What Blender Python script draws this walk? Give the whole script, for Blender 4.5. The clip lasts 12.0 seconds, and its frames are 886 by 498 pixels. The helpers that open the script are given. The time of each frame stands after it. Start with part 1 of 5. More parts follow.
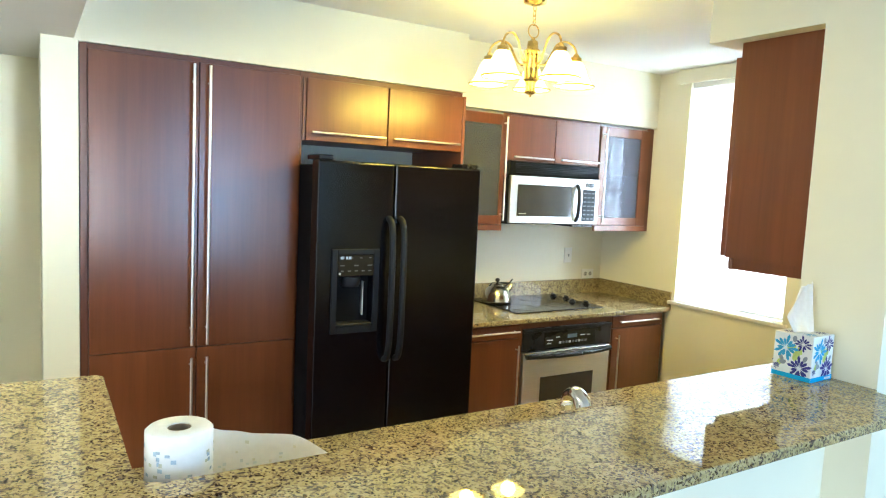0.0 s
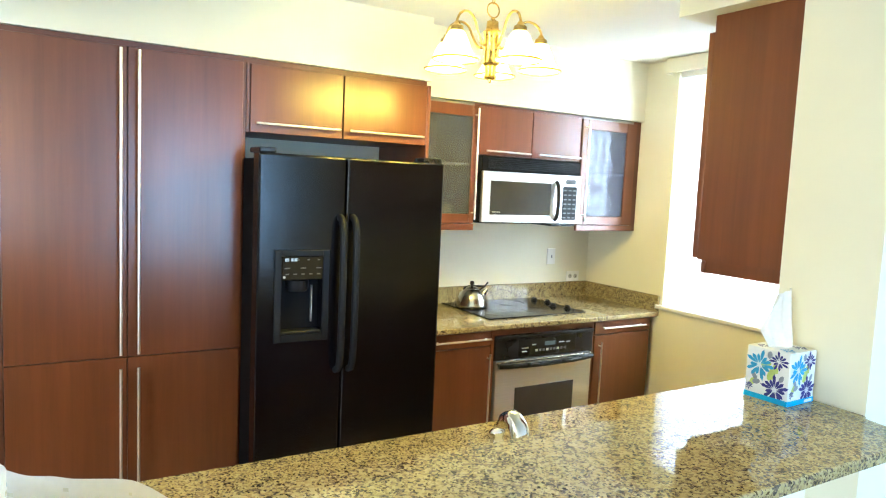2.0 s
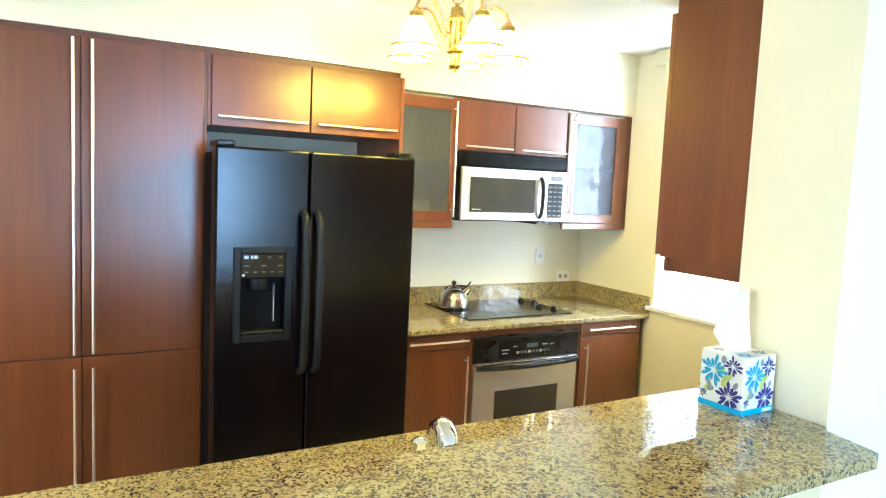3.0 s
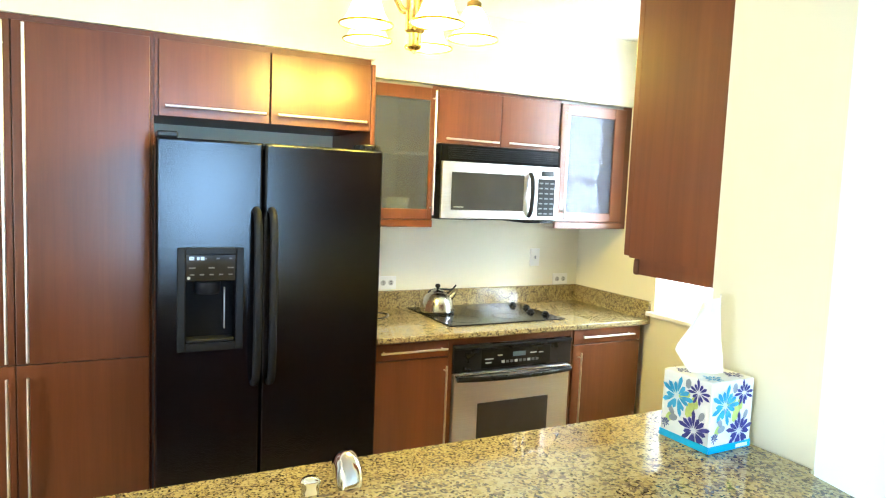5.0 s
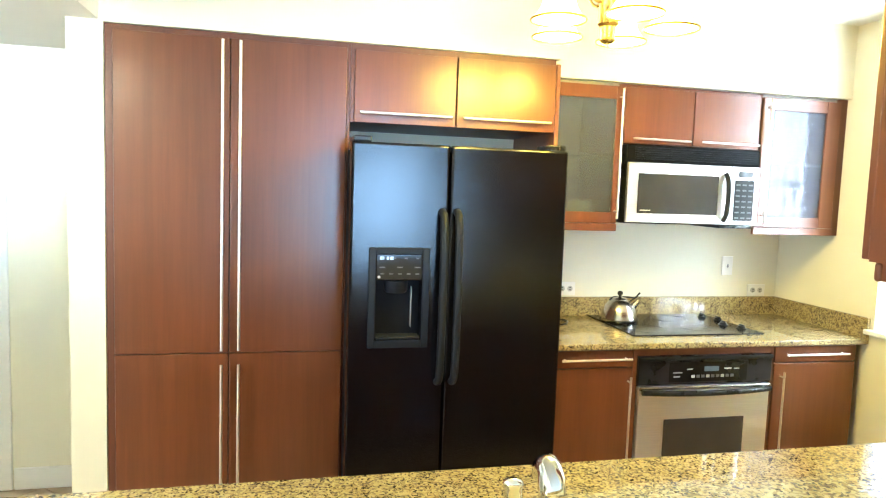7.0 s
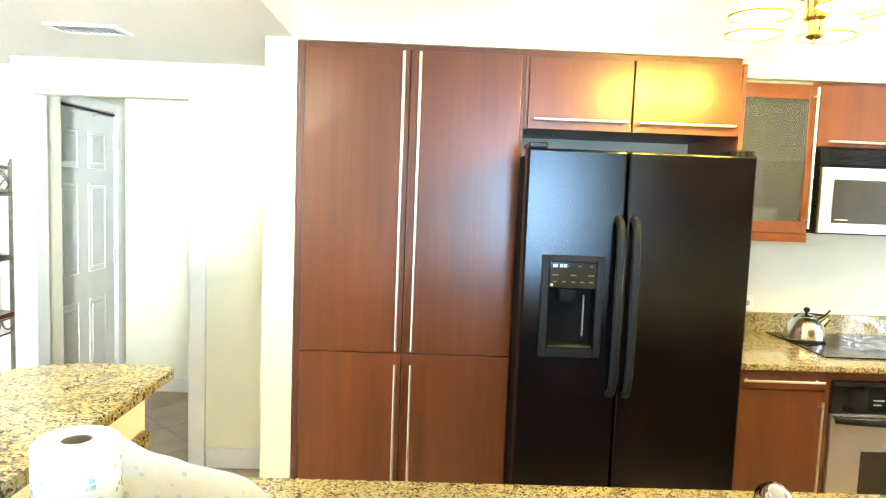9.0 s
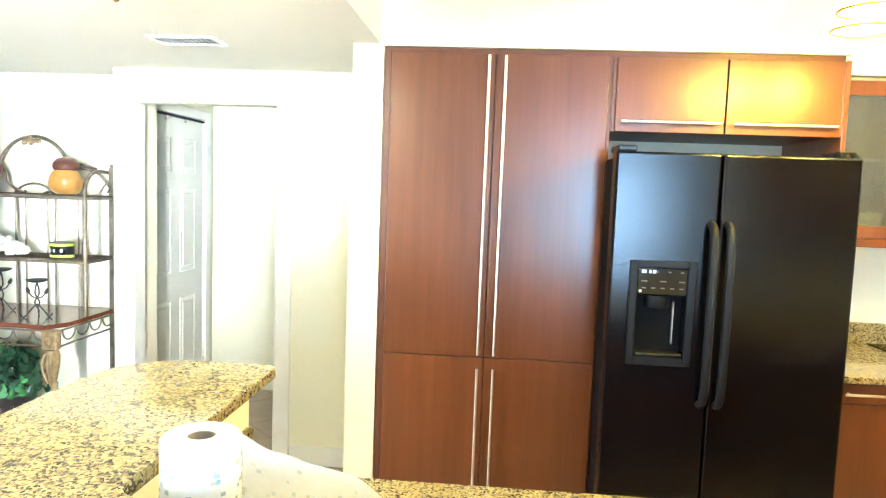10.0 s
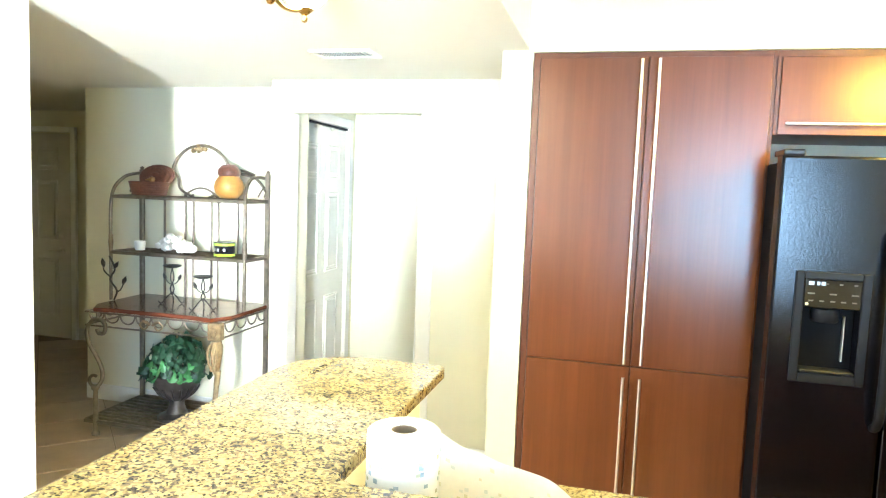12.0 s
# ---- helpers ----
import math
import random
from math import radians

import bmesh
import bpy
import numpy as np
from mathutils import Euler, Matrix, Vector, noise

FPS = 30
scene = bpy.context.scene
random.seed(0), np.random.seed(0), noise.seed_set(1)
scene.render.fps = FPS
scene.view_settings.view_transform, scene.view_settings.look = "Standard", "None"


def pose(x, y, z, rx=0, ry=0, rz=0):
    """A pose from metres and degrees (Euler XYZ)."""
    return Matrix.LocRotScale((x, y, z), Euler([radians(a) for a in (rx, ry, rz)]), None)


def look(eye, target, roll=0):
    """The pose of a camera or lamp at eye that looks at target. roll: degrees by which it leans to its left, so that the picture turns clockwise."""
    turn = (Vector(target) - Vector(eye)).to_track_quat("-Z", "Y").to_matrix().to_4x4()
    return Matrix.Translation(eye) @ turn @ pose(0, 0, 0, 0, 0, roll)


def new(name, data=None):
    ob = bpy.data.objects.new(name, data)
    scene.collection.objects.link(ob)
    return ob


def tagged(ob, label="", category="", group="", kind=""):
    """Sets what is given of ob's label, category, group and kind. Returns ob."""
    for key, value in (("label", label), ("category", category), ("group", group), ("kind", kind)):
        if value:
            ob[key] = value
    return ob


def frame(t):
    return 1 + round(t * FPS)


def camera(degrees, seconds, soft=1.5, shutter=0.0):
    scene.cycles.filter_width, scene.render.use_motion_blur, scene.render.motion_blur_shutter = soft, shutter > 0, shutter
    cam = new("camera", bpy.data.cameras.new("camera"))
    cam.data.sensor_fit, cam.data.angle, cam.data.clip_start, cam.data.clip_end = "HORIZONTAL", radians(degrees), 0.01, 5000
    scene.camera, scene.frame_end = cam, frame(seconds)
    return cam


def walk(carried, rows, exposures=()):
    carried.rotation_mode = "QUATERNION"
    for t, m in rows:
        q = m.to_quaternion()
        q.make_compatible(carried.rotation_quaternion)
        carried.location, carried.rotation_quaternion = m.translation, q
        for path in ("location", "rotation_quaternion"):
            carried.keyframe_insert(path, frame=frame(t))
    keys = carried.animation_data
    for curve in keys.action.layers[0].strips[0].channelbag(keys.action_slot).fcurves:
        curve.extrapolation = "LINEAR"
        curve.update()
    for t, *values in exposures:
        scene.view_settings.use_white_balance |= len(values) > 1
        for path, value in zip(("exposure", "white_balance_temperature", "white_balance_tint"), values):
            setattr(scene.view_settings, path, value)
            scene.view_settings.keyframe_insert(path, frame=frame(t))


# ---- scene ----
cam = camera(66.9, 12.0, soft=1.15)
PATH = [
    (0, (0.193, -0.508, 1.695), (1.239, 1.186, 1.505), 2.7),
    (0.5, (0.256, -0.475, 1.674), (1.3, 1.22, 1.487), 2.7),
    (1, (0.333, -0.45, 1.681), (1.374, 1.247, 1.491), 2.7),
    (1.5, (0.432, -0.433, 1.676), (1.466, 1.269, 1.487), 2.7),
    (2, (0.549, -0.397, 1.681), (1.571, 1.312, 1.492), 2.6),
    (2.5, (0.688, -0.391, 1.667), (1.685, 1.332, 1.48), 2.6),
    (3, (0.804, -0.403, 1.662), (1.781, 1.331, 1.475), 2.6),
    (3.5, (0.897, -0.371, 1.643), (1.87, 1.366, 1.458), 2.6),
    (5.5, (1.175, -0.267, 1.644), (2.007, 1.542, 1.457), 2.3),
    (6, (1.159, -0.251, 1.637), (1.867, 1.61, 1.448), 2.3),
    (6.5, (1.145, -0.23, 1.633), (1.719, 1.677, 1.442), 2.2),
    (7, (1.094, -0.212, 1.609), (1.546, 1.728, 1.431), 2.0),
    (7.5, (1.087, -0.219, 1.641), (1.406, 1.745, 1.44), 2.2),
    (9.5, (0.908, -0.182, 1.6), (0.863, 1.81, 1.43), 2.1),
    (10, (0.88, -0.186, 1.607), (0.728, 1.801, 1.434), 2.1),
    (10.5, (0.852, -0.193, 1.605), (0.611, 1.785, 1.432), 2.1),
    (11, (0.829, -0.205, 1.609), (0.511, 1.762, 1.433), 2.1),
    (11.5, (0.792, -0.218, 1.611), (0.395, 1.735, 1.435), 2.1),
    (12, (0.754, -0.237, 1.612), (0.263, 1.694, 1.436), 2.2),
]
EXPOSURES = [(t, stops, 5350 if t < 3 else 5300 if t < 4 else 5500 if t < 8 else 5750, 3) for t, stops in ((0.0, -0.09), (1.5, 0.08), (2.5, 0.30), (3.5, 0.46), (5.5, 0.50), (7.5, 0.76), (9.5, 0.92), (12.0, 1.13))]
walk(cam, [(t, look(eye, target, roll)) for t, eye, target, roll in PATH], EXPOSURES)

# ---- daylight and large lights ----
world = bpy.data.worlds.new("sky")
scene.world = world
world.use_nodes = True
wn = world.node_tree.nodes
sky = wn.new("ShaderNodeTexSky")
sky.sky_type, sky.sun_disc = "NISHITA", False
sky.sun_elevation, sky.sun_rotation = radians(48), radians(200)
world.node_tree.links.new(sky.outputs[0], wn["Background"].inputs[0])
wn["Background"].inputs[1].default_value = 0.12
sun = new("sun", bpy.data.lights.new("sun", "SUN"))
sun.data.energy, sun.data.angle, sun.data.color = 3.0, radians(0.5), (1.0, 0.95, 0.87)
sun.matrix_world = look((-6, 12, 18), (0, 0, 0))


def area_light(name, eye, target, w, h, watts, colour):
    ob = new(name, bpy.data.lights.new(name, "AREA"))
    ob.data.shape, ob.data.size, ob.data.size_y = "RECTANGLE", w, h
    ob.data.energy, ob.data.color = watts, colour
    ob.matrix_world = look(eye, target)
    return ob


area_light("balcony_daylight", (2.36, -3.93, 1.50), (2.36, 0, 1.50), 1.0, 1.3, 145, (0.46, 0.70, 1.0))
# Fill light from an assumed west window, out of view.
area_light("west_window_daylight", (-5.40, -1.9, 1.35), (0, -1.0, 1.3), 1.9, 1.8, 190, (1.0, 0.98, 0.94))
side = area_light("side_window_daylight", (1.1, -3.93, 0.95), (-1.7, 3.7, 1.95), 0.26, 1.0, 34, (1.0, 0.985, 0.95))
side.data.spread = radians(32)
area_light("kitchen_window_daylight", (4.26, 2.2, 1.75), (0, 2.2, 2.7), 0.78, 1.5, 26, (0.93, 0.97, 1.0))

# ---- materials ----


def material(name):
    m = bpy.data.materials.new(name)
    m.use_nodes = True
    t = m.node_tree
    return m, t, t.nodes["Principled BSDF"]


def node(t, kind, **inputs):
    n = t.nodes.new(kind)
    for key, value in inputs.items():
        n.inputs[key.replace("_", " ")].default_value = value
    return n


def coords(t, scale=(1, 1, 1), jitter=True):
    """Object coordinates, shifted at random from object to object."""
    c = t.nodes.new("ShaderNodeTexCoord")
    mp = t.nodes.new("ShaderNodeMapping")
    mp.inputs["Scale"].default_value = scale
    t.links.new(c.outputs["Object"], mp.inputs["Vector"])
    if jitter:
        info = t.nodes.new("ShaderNodeObjectInfo")
        mul = t.nodes.new("ShaderNodeMath")
        mul.operation = "MULTIPLY"
        mul.inputs[1].default_value = 37.0
        t.links.new(info.outputs["Random"], mul.inputs[0])
        t.links.new(mul.outputs[0], mp.inputs["Location"])
    return mp.outputs[0]


def ramp(t, fac, stops):
    r = t.nodes.new("ShaderNodeValToRGB")
    r.color_ramp.elements[0].position, r.color_ramp.elements[0].color = stops[0][0], (*stops[0][1], 1)
    r.color_ramp.elements[1].position, r.color_ramp.elements[1].color = stops[-1][0], (*stops[-1][1], 1)
    for p, c in stops[1:-1]:
        e = r.color_ramp.elements.new(p)
        e.color = (*c, 1)
    t.links.new(fac, r.inputs[0])
    return r.outputs[0]


def noise_tex(t, vec, scale, detail=4.0, rough=0.55, distortion=0.0):
    n = node(t, "ShaderNodeTexNoise", Scale=scale, Detail=detail, Roughness=rough, Distortion=distortion)
    t.links.new(vec, n.inputs["Vector"])
    return n.outputs["Fac"]


def bump(t, b, height, strength, distance=0.002):
    n = node(t, "ShaderNodeBump", Strength=strength, Distance=distance)
    t.links.new(height, n.inputs["Height"])
    t.links.new(n.outputs[0], b.inputs["Normal"])


def mix(t, fac, a, b, mode="MIX"):
    n = t.nodes.new("ShaderNodeMix")
    n.data_type, n.blend_type = "RGBA", mode
    if isinstance(fac, float):
        n.inputs[0].default_value = fac
    else:
        t.links.new(fac, n.inputs[0])
    for sock, v in ((n.inputs[6], a), (n.inputs[7], b)):
        if isinstance(v, tuple):
            sock.default_value = (*v, 1)
        else:
            t.links.new(v, sock)
    return n.outputs[2]


def rough_range(t, b, fac, lo, hi):
    n = t.nodes.new("ShaderNodeMapRange")
    n.inputs["To Min"].default_value, n.inputs["To Max"].default_value = lo, hi
    t.links.new(fac, n.inputs[0])
    t.links.new(n.outputs[0], b.inputs["Roughness"])


def plain(name, colour, rough=0.5, metal=0.0, vary=0.12, scale=9.0, fine=120.0, relief=0.08):
    """Paint, metal or plastic with slow stains and a fine grain."""
    m, t, b = material(name)
    v = coords(t)
    slow, quick = noise_tex(t, v, scale), noise_tex(t, v, fine, 2)
    dark, light = tuple(c * (1 - vary) for c in colour), tuple(min(1, c * (1 + vary)) for c in colour)
    t.links.new(ramp(t, slow, [(0.3, dark), (0.7, light)]), b.inputs["Base Color"])
    b.inputs["Metallic"].default_value = metal
    rough_range(t, b, slow, max(0.02, rough - 0.06), min(1, rough + 0.06))
    if relief:
        bump(t, b, quick, relief, 0.001)
    return m


def wood(name, dark, light, rough, grain=(38, 38, 1.6)):
    m, t, b = material(name)
    fine = noise_tex(t, coords(t, grain), 1.6, 6, 0.62, 0.4)
    broad = noise_tex(t, coords(t, (8, 8, 0.6)), 1.2, 3)
    pores = noise_tex(t, coords(t, (420, 420, 9)), 1.0, 2)
    base = ramp(t, fine, [(0.28, dark), (0.5, tuple((a + c) / 2 for a, c in zip(dark, light))), (0.74, light)])
    tone = ramp(t, broad, [(0.3, (0.84, 0.81, 0.79)), (0.7, (1.12, 1.10, 1.07))])
    out = mix(t, 1.0, base, tone, "MULTIPLY")
    t.links.new(out, b.inputs["Base Color"])
    rough_range(t, b, broad, rough - 0.04, rough + 0.05)
    bump(t, b, pores, 0.06, 0.0006)
    return m


def granite(name):
    m, t, b = material(name)
    v = coords(t, (1, 1, 1), False)
    w = node(t, "ShaderNodeTexNoise", Scale=55.0, Detail=2.0)
    t.links.new(v, w.inputs["Vector"])
    warp = t.nodes.new("ShaderNodeVectorMath")
    warp.operation = "MULTIPLY_ADD"
    warp.inputs[1].default_value = (0.012, 0.012, 0.012)
    t.links.new(w.outputs["Color"], warp.inputs[0])
    t.links.new(v, warp.inputs[2])
    cells = node(t, "ShaderNodeTexVoronoi", Scale=185.0)
    t.links.new(warp.outputs[0], cells.inputs["Vector"])
    cells2 = node(t, "ShaderNodeTexVoronoi", Scale=240.0)
    t.links.new(warp.outputs[0], cells2.inputs["Vector"])
    sep, sep2 = t.nodes.new("ShaderNodeSeparateColor"), t.nodes.new("ShaderNodeSeparateColor")
    t.links.new(cells.outputs["Color"], sep.inputs[0])
    t.links.new(cells2.outputs["Color"], sep2.inputs[0])
    cloud = noise_tex(t, v, 30, 3, 0.6)
    pick = t.nodes.new("ShaderNodeMath")
    pick.operation = "MULTIPLY_ADD"
    pick.inputs[1].default_value = 0.55
    t.links.new(sep.outputs[0], pick.inputs[0])
    half = t.nodes.new("ShaderNodeMath")
    half.operation = "MULTIPLY"
    half.inputs[1].default_value = 0.62
    t.links.new(cloud, half.inputs[0])
    t.links.new(half.outputs[0], pick.inputs[2])
    base = ramp(t, pick.outputs[0], [(0.22, (0.026, 0.024, 0.023)), (0.30, (0.080, 0.066, 0.054)), (0.38, (0.16, 0.124, 0.084)),
                                     (0.48, (0.265, 0.205, 0.098)), (0.62, (0.365, 0.295, 0.126)), (0.80, (0.41, 0.345, 0.175))])
    flecks = ramp(t, sep2.outputs[1], [(0.0, (0.16, 0.13, 0.11)), (0.10, (0.24, 0.19, 0.16)), (0.13, (1, 1, 1)), (1.0, (1.0, 0.98, 0.95))])
    t.links.new(mix(t, 1.0, base, flecks, "MULTIPLY"), b.inputs["Base Color"])
    rough_range(t, b, cloud, 0.012, 0.035)
    bump(t, b, noise_tex(t, v, 9, 2), 0.012, 0.002)
    return m


def steel(name, colour, rough, stretch):
    m, t, b = material(name)
    lines = noise_tex(t, coords(t, stretch), 1.0, 3)
    t.links.new(ramp(t, lines, [(0.3, tuple(c * 0.86 for c in colour)), (0.7, colour)]), b.inputs["Base Color"])
    b.inputs["Metallic"].default_value = 1.0
    rough_range(t, b, lines, rough - 0.05, rough + 0.08)
    bump(t, b, lines, 0.04, 0.0005)
    return m


def glowing(name, colour, strength, base=(0.9, 0.88, 0.82)):
    m, t, b = material(name)
    v = coords(t)
    t.links.new(ramp(t, noise_tex(t, v, 20), [(0.3, tuple(c * 0.92 for c in base)), (0.7, base)]), b.inputs["Base Color"])
    b.inputs["Roughness"].default_value = 0.3
    b.inputs["Emission Color"].default_value = (*colour, 1)
    b.inputs["Emission Strength"].default_value = strength
    return m


def glass(name, colour, rough, weight=1.0, coat=0.0):
    m, t, b = material(name)
    b.inputs["Base Color"].default_value = (*colour, 1)
    b.inputs["Coat Weight"].default_value, b.inputs["Coat Roughness"].default_value = coat, 0.03
    b.inputs["Transmission Weight"].default_value = weight
    b.inputs["IOR"].default_value = 1.35
    rough_range(t, b, noise_tex(t, coords(t), 40), max(0, rough - 0.03), rough + 0.03)
    return m


def thin_cloth(name, colour, through_weight):
    """Paper or blind fabric that lets part of the light through."""
    m, t, b = material(name)
    v = coords(t)
    c = ramp(t, noise_tex(t, v, 60), [(0.3, tuple(x * 0.94 for x in colour)), (0.7, colour)])
    t.links.new(c, b.inputs["Base Color"])
    b.inputs["Roughness"].default_value = 0.85
    tr = t.nodes.new("ShaderNodeBsdfTranslucent")
    t.links.new(c, tr.inputs[0])
    mx = t.nodes.new("ShaderNodeMixShader")
    mx.inputs[0].default_value = through_weight
    t.links.new(b.outputs[0], mx.inputs[1])
    t.links.new(tr.outputs[0], mx.inputs[2])
    t.links.new(mx.outputs[0], t.nodes["Material Output"].inputs["Surface"])
    bump(t, b, noise_tex(t, v, 260), 0.25, 0.0008)
    return m


CHERRY = wood("cherry_wood", (0.122, 0.0390, 0.0145), (0.156, 0.0525, 0.0188), 0.29, (26, 26, 1.1))
CHERRY_DARK = wood("cherry_wood_edge", (0.095, 0.030, 0.012), (0.125, 0.040, 0.016), 0.38)
TABLE_WOOD = wood("mahogany", (0.085, 0.026, 0.015), (0.16, 0.050, 0.024), 0.16, (3, 40, 40))
GRANITE = granite("speckled_granite")
WALL = plain("cream_wall_paint", (0.80, 0.77, 0.61), 0.72, 0, 0.025, 1.6, 220, 0.10)
CEILING = plain("white_ceiling_paint", (0.82, 0.80, 0.73), 0.85, 0, 0.02, 1.4, 160, 0.14)
TRIM = plain("white_gloss_trim", (0.82, 0.81, 0.77), 0.38, 0, 0.03, 5, 150, 0.04)
DOOR_PAINT = plain("white_door_paint", (0.78, 0.77, 0.72), 0.42, 0, 0.03, 4, 140, 0.05)
FRONT_DOOR_PAINT = plain("grey_white_door_paint", (0.66, 0.64, 0.60), 0.45, 0, 0.04, 4, 140, 0.05)
BRUSHED = steel("brushed_steel", (0.80, 0.81, 0.83), 0.40, (6, 6, 500))
HANDLE_STEEL = plain("satin_nickel", (0.76, 0.73, 0.68), 0.36, 1.0, 0.05, 20, 200, 0)
CHROME = plain("chrome", (0.78, 0.78, 0.78), 0.09, 1.0, 0.04, 20, 80, 0)
KETTLE_STEEL = steel("polished_steel", (0.58, 0.57, 0.56), 0.22, (4, 4, 300))
BRASS = plain("aged_brass", (0.52, 0.36, 0.12), 0.28, 1.0, 0.12, 30, 200, 0.05)
BRONZE = plain("bronze_iron", (0.21, 0.175, 0.135), 0.46, 0.7, 0.25, 25, 160, 0.2)
GILT = plain("antique_gilt", (0.34, 0.25, 0.14), 0.48, 0.6, 0.28, 40, 160, 0.3)
BLACK_PLASTIC = plain("black_plastic", (0.009, 0.009, 0.011), 0.28, 0, 0.2, 12, 300, 0.06)
BLACK_PLASTIC.node_tree.nodes["Principled BSDF"].inputs["Specular IOR Level"].default_value = 0.3
CHARCOAL_PLASTIC = plain("charcoal_plastic", (0.010, 0.011, 0.014), 0.45, 0, 0.12, 12, 300, 0.06)
CHARCOAL_PLASTIC.node_tree.nodes["Principled BSDF"].inputs["Specular IOR Level"].default_value = 0.18
BLACK_GLASS = plain("black_glass", (0.010, 0.010, 0.011), 0.08, 0, 0.1, 9, 90, 0)
BLACK_GLASS.node_tree.nodes["Principled BSDF"].inputs["Specular IOR Level"].default_value = 0.3
COOK_GLASS = plain("cooktop_glass", (0.008, 0.008, 0.010), 0.14, 0, 0.1, 9, 90, 0)
COOK_GLASS.node_tree.nodes["Principled BSDF"].inputs["Specular IOR Level"].default_value = 0.2
GREY_MARK = plain("grey_marking", (0.42, 0.44, 0.46), 0.5, 0, 0.05, 40, 200, 0)
DIM_MARK = plain("dim_grey_marking", (0.085, 0.09, 0.10), 0.5, 0, 0.05, 40, 200, 0)
PALE_BLUE = plain("pale_blue_display", (0.10, 0.14, 0.19), 0.2, 0, 0.08, 40, 200, 0)
WHITE_PLASTIC = plain("white_plastic", (0.86, 0.85, 0.81), 0.38, 0, 0.03, 12, 200, 0.03)
PAPER = thin_cloth("white_paper", (0.92, 0.92, 0.92), 0.24)
MELAMINE = plain("grey_melamine", (0.25, 0.235, 0.24), 0.5, 0, 0.03, 12, 200, 0.03)
CARD = plain("brown_card", (0.30, 0.235, 0.165), 0.85, 0, 0.1, 30, 200, 0.1)
BOX_CARD = plain("white_printed_card", (0.82, 0.83, 0.80), 0.45, 0, 0.03, 30, 200, 0.03)
PRINT_BLUE = plain("sky_blue_print", (0.06, 0.36, 0.62), 0.45, 0, 0.2, 60, 200, 0)
PRINT_NAVY = plain("violet_navy_print", (0.035, 0.035, 0.22), 0.45, 0, 0.2, 60, 200, 0)
PRINT_GREEN = plain("lime_green_print", (0.52, 0.62, 0.16), 0.45, 0, 0.15, 60, 200, 0)
PRINT_GREY = plain("grey_print", (0.28, 0.31, 0.35), 0.45, 0, 0.2, 60, 200, 0)
PRINT_BAND = plain("bright_blue_print", (0.03, 0.40, 0.72), 0.45, 0, 0.1, 60, 200, 0)
PRINT_WHITE = plain("white_print", (0.80, 0.82, 0.82), 0.45, 0, 0.03, 60, 200, 0)
# Lit copies of the towel prints, paled as if washed out by light.
SHEET_PRINT_LIT = plain("overlit_blue_towel_print", (0.70, 0.75, 0.78), 0.9, 0, 0.1, 60, 200, 0)
SHEET_TAN_LIT = plain("overlit_tan_towel_print", (0.76, 0.75, 0.66), 0.9, 0, 0.1, 60, 200, 0)
TOWEL_PRINT = plain("grey_blue_towel_print", (0.40, 0.50, 0.60), 0.9, 0, 0.25, 60, 200, 0)
TOWEL_TAN = plain("tan_towel_print", (0.55, 0.54, 0.42), 0.9, 0, 0.2, 60, 200, 0)
FROSTED = glass("frosted_glass", (0.18, 0.20, 0.27), 0.22, 0.75, 0.26)
PANE = glass("window_glass", (0.97, 0.98, 0.98), 0.02)
BLIND = thin_cloth("white_vinyl_blind", (0.88, 0.89, 0.90), 0.72)
SHADE = thin_cloth("lit_alabaster_glass", (0.90, 0.88, 0.80), 0.7)
SHADE.node_tree.nodes["Principled BSDF"].inputs["Emission Color"].default_value = (1.0, 0.82, 0.22, 1)
SHADE.node_tree.nodes["Principled BSDF"].inputs["Emission Strength"].default_value = 17.0
CAVITY = plain("matt_black_liner", (0.005, 0.005, 0.006), 0.6, 0, 0.1, 12, 200, 0.03)
CAVITY.node_tree.nodes["Principled BSDF"].inputs["Specular IOR Level"].default_value = 0.08
DISPLAY = glowing("lit_display", (0.7, 0.85, 1.0), 0.5, (0.1, 0.1, 0.1))
RIM_GOLD = plain("polished_gold_rim", (0.42, 0.25, 0.012), 0.30, 0.9, 0.1, 30, 200, 0)
# Dark microwave glass with its grey reflection put into the base colour.
REFLECT_GREY_GLASS = plain("reflection_grey_door_glass", (0.040, 0.042, 0.048), 0.12, 0, 0.08, 9, 90, 0)
# Oven glass: base raised to brown-grey to stand for what it reflects.
OVEN_GLASS = plain("reflection_brown_oven_glass", (0.042, 0.034, 0.030), 0.14, 0, 0.08, 9, 90, 0)
SOCKET = plain("grey_white_socket", (0.50, 0.49, 0.46), 0.4, 0, 0.04, 30, 200, 0)
BULB = glowing("lit_bulb", (1.0, 0.83, 0.48), 14.0)
CUP = thin_cloth("lit_opal_glass", (0.90, 0.88, 0.80), 0.65)
CUP.node_tree.nodes["Principled BSDF"].inputs["Emission Color"].default_value = (1.0, 0.90, 0.60, 1)
CUP.node_tree.nodes["Principled BSDF"].inputs["Emission Strength"].default_value = 62.0
DARK_IRON = plain("dark_wrought_iron", (0.030, 0.026, 0.024), 0.5, 0.4, 0.2, 25, 160, 0.2)
LEAF = plain("ivy_leaf", (0.012, 0.048, 0.022), 0.42, 0, 0.45, 16, 200, 0.2)
LEAF_PALE = plain("pale_ivy_leaf", (0.05, 0.19, 0.06), 0.42, 0, 0.3, 16, 200, 0.2)
URN_METAL = plain("dark_urn", (0.05, 0.042, 0.04), 0.38, 0.3, 0.35, 25, 160, 0.25)
WICKER = plain("dark_red_wicker", (0.115, 0.042, 0.026), 0.6, 0, 0.4, 70, 240, 0.6)
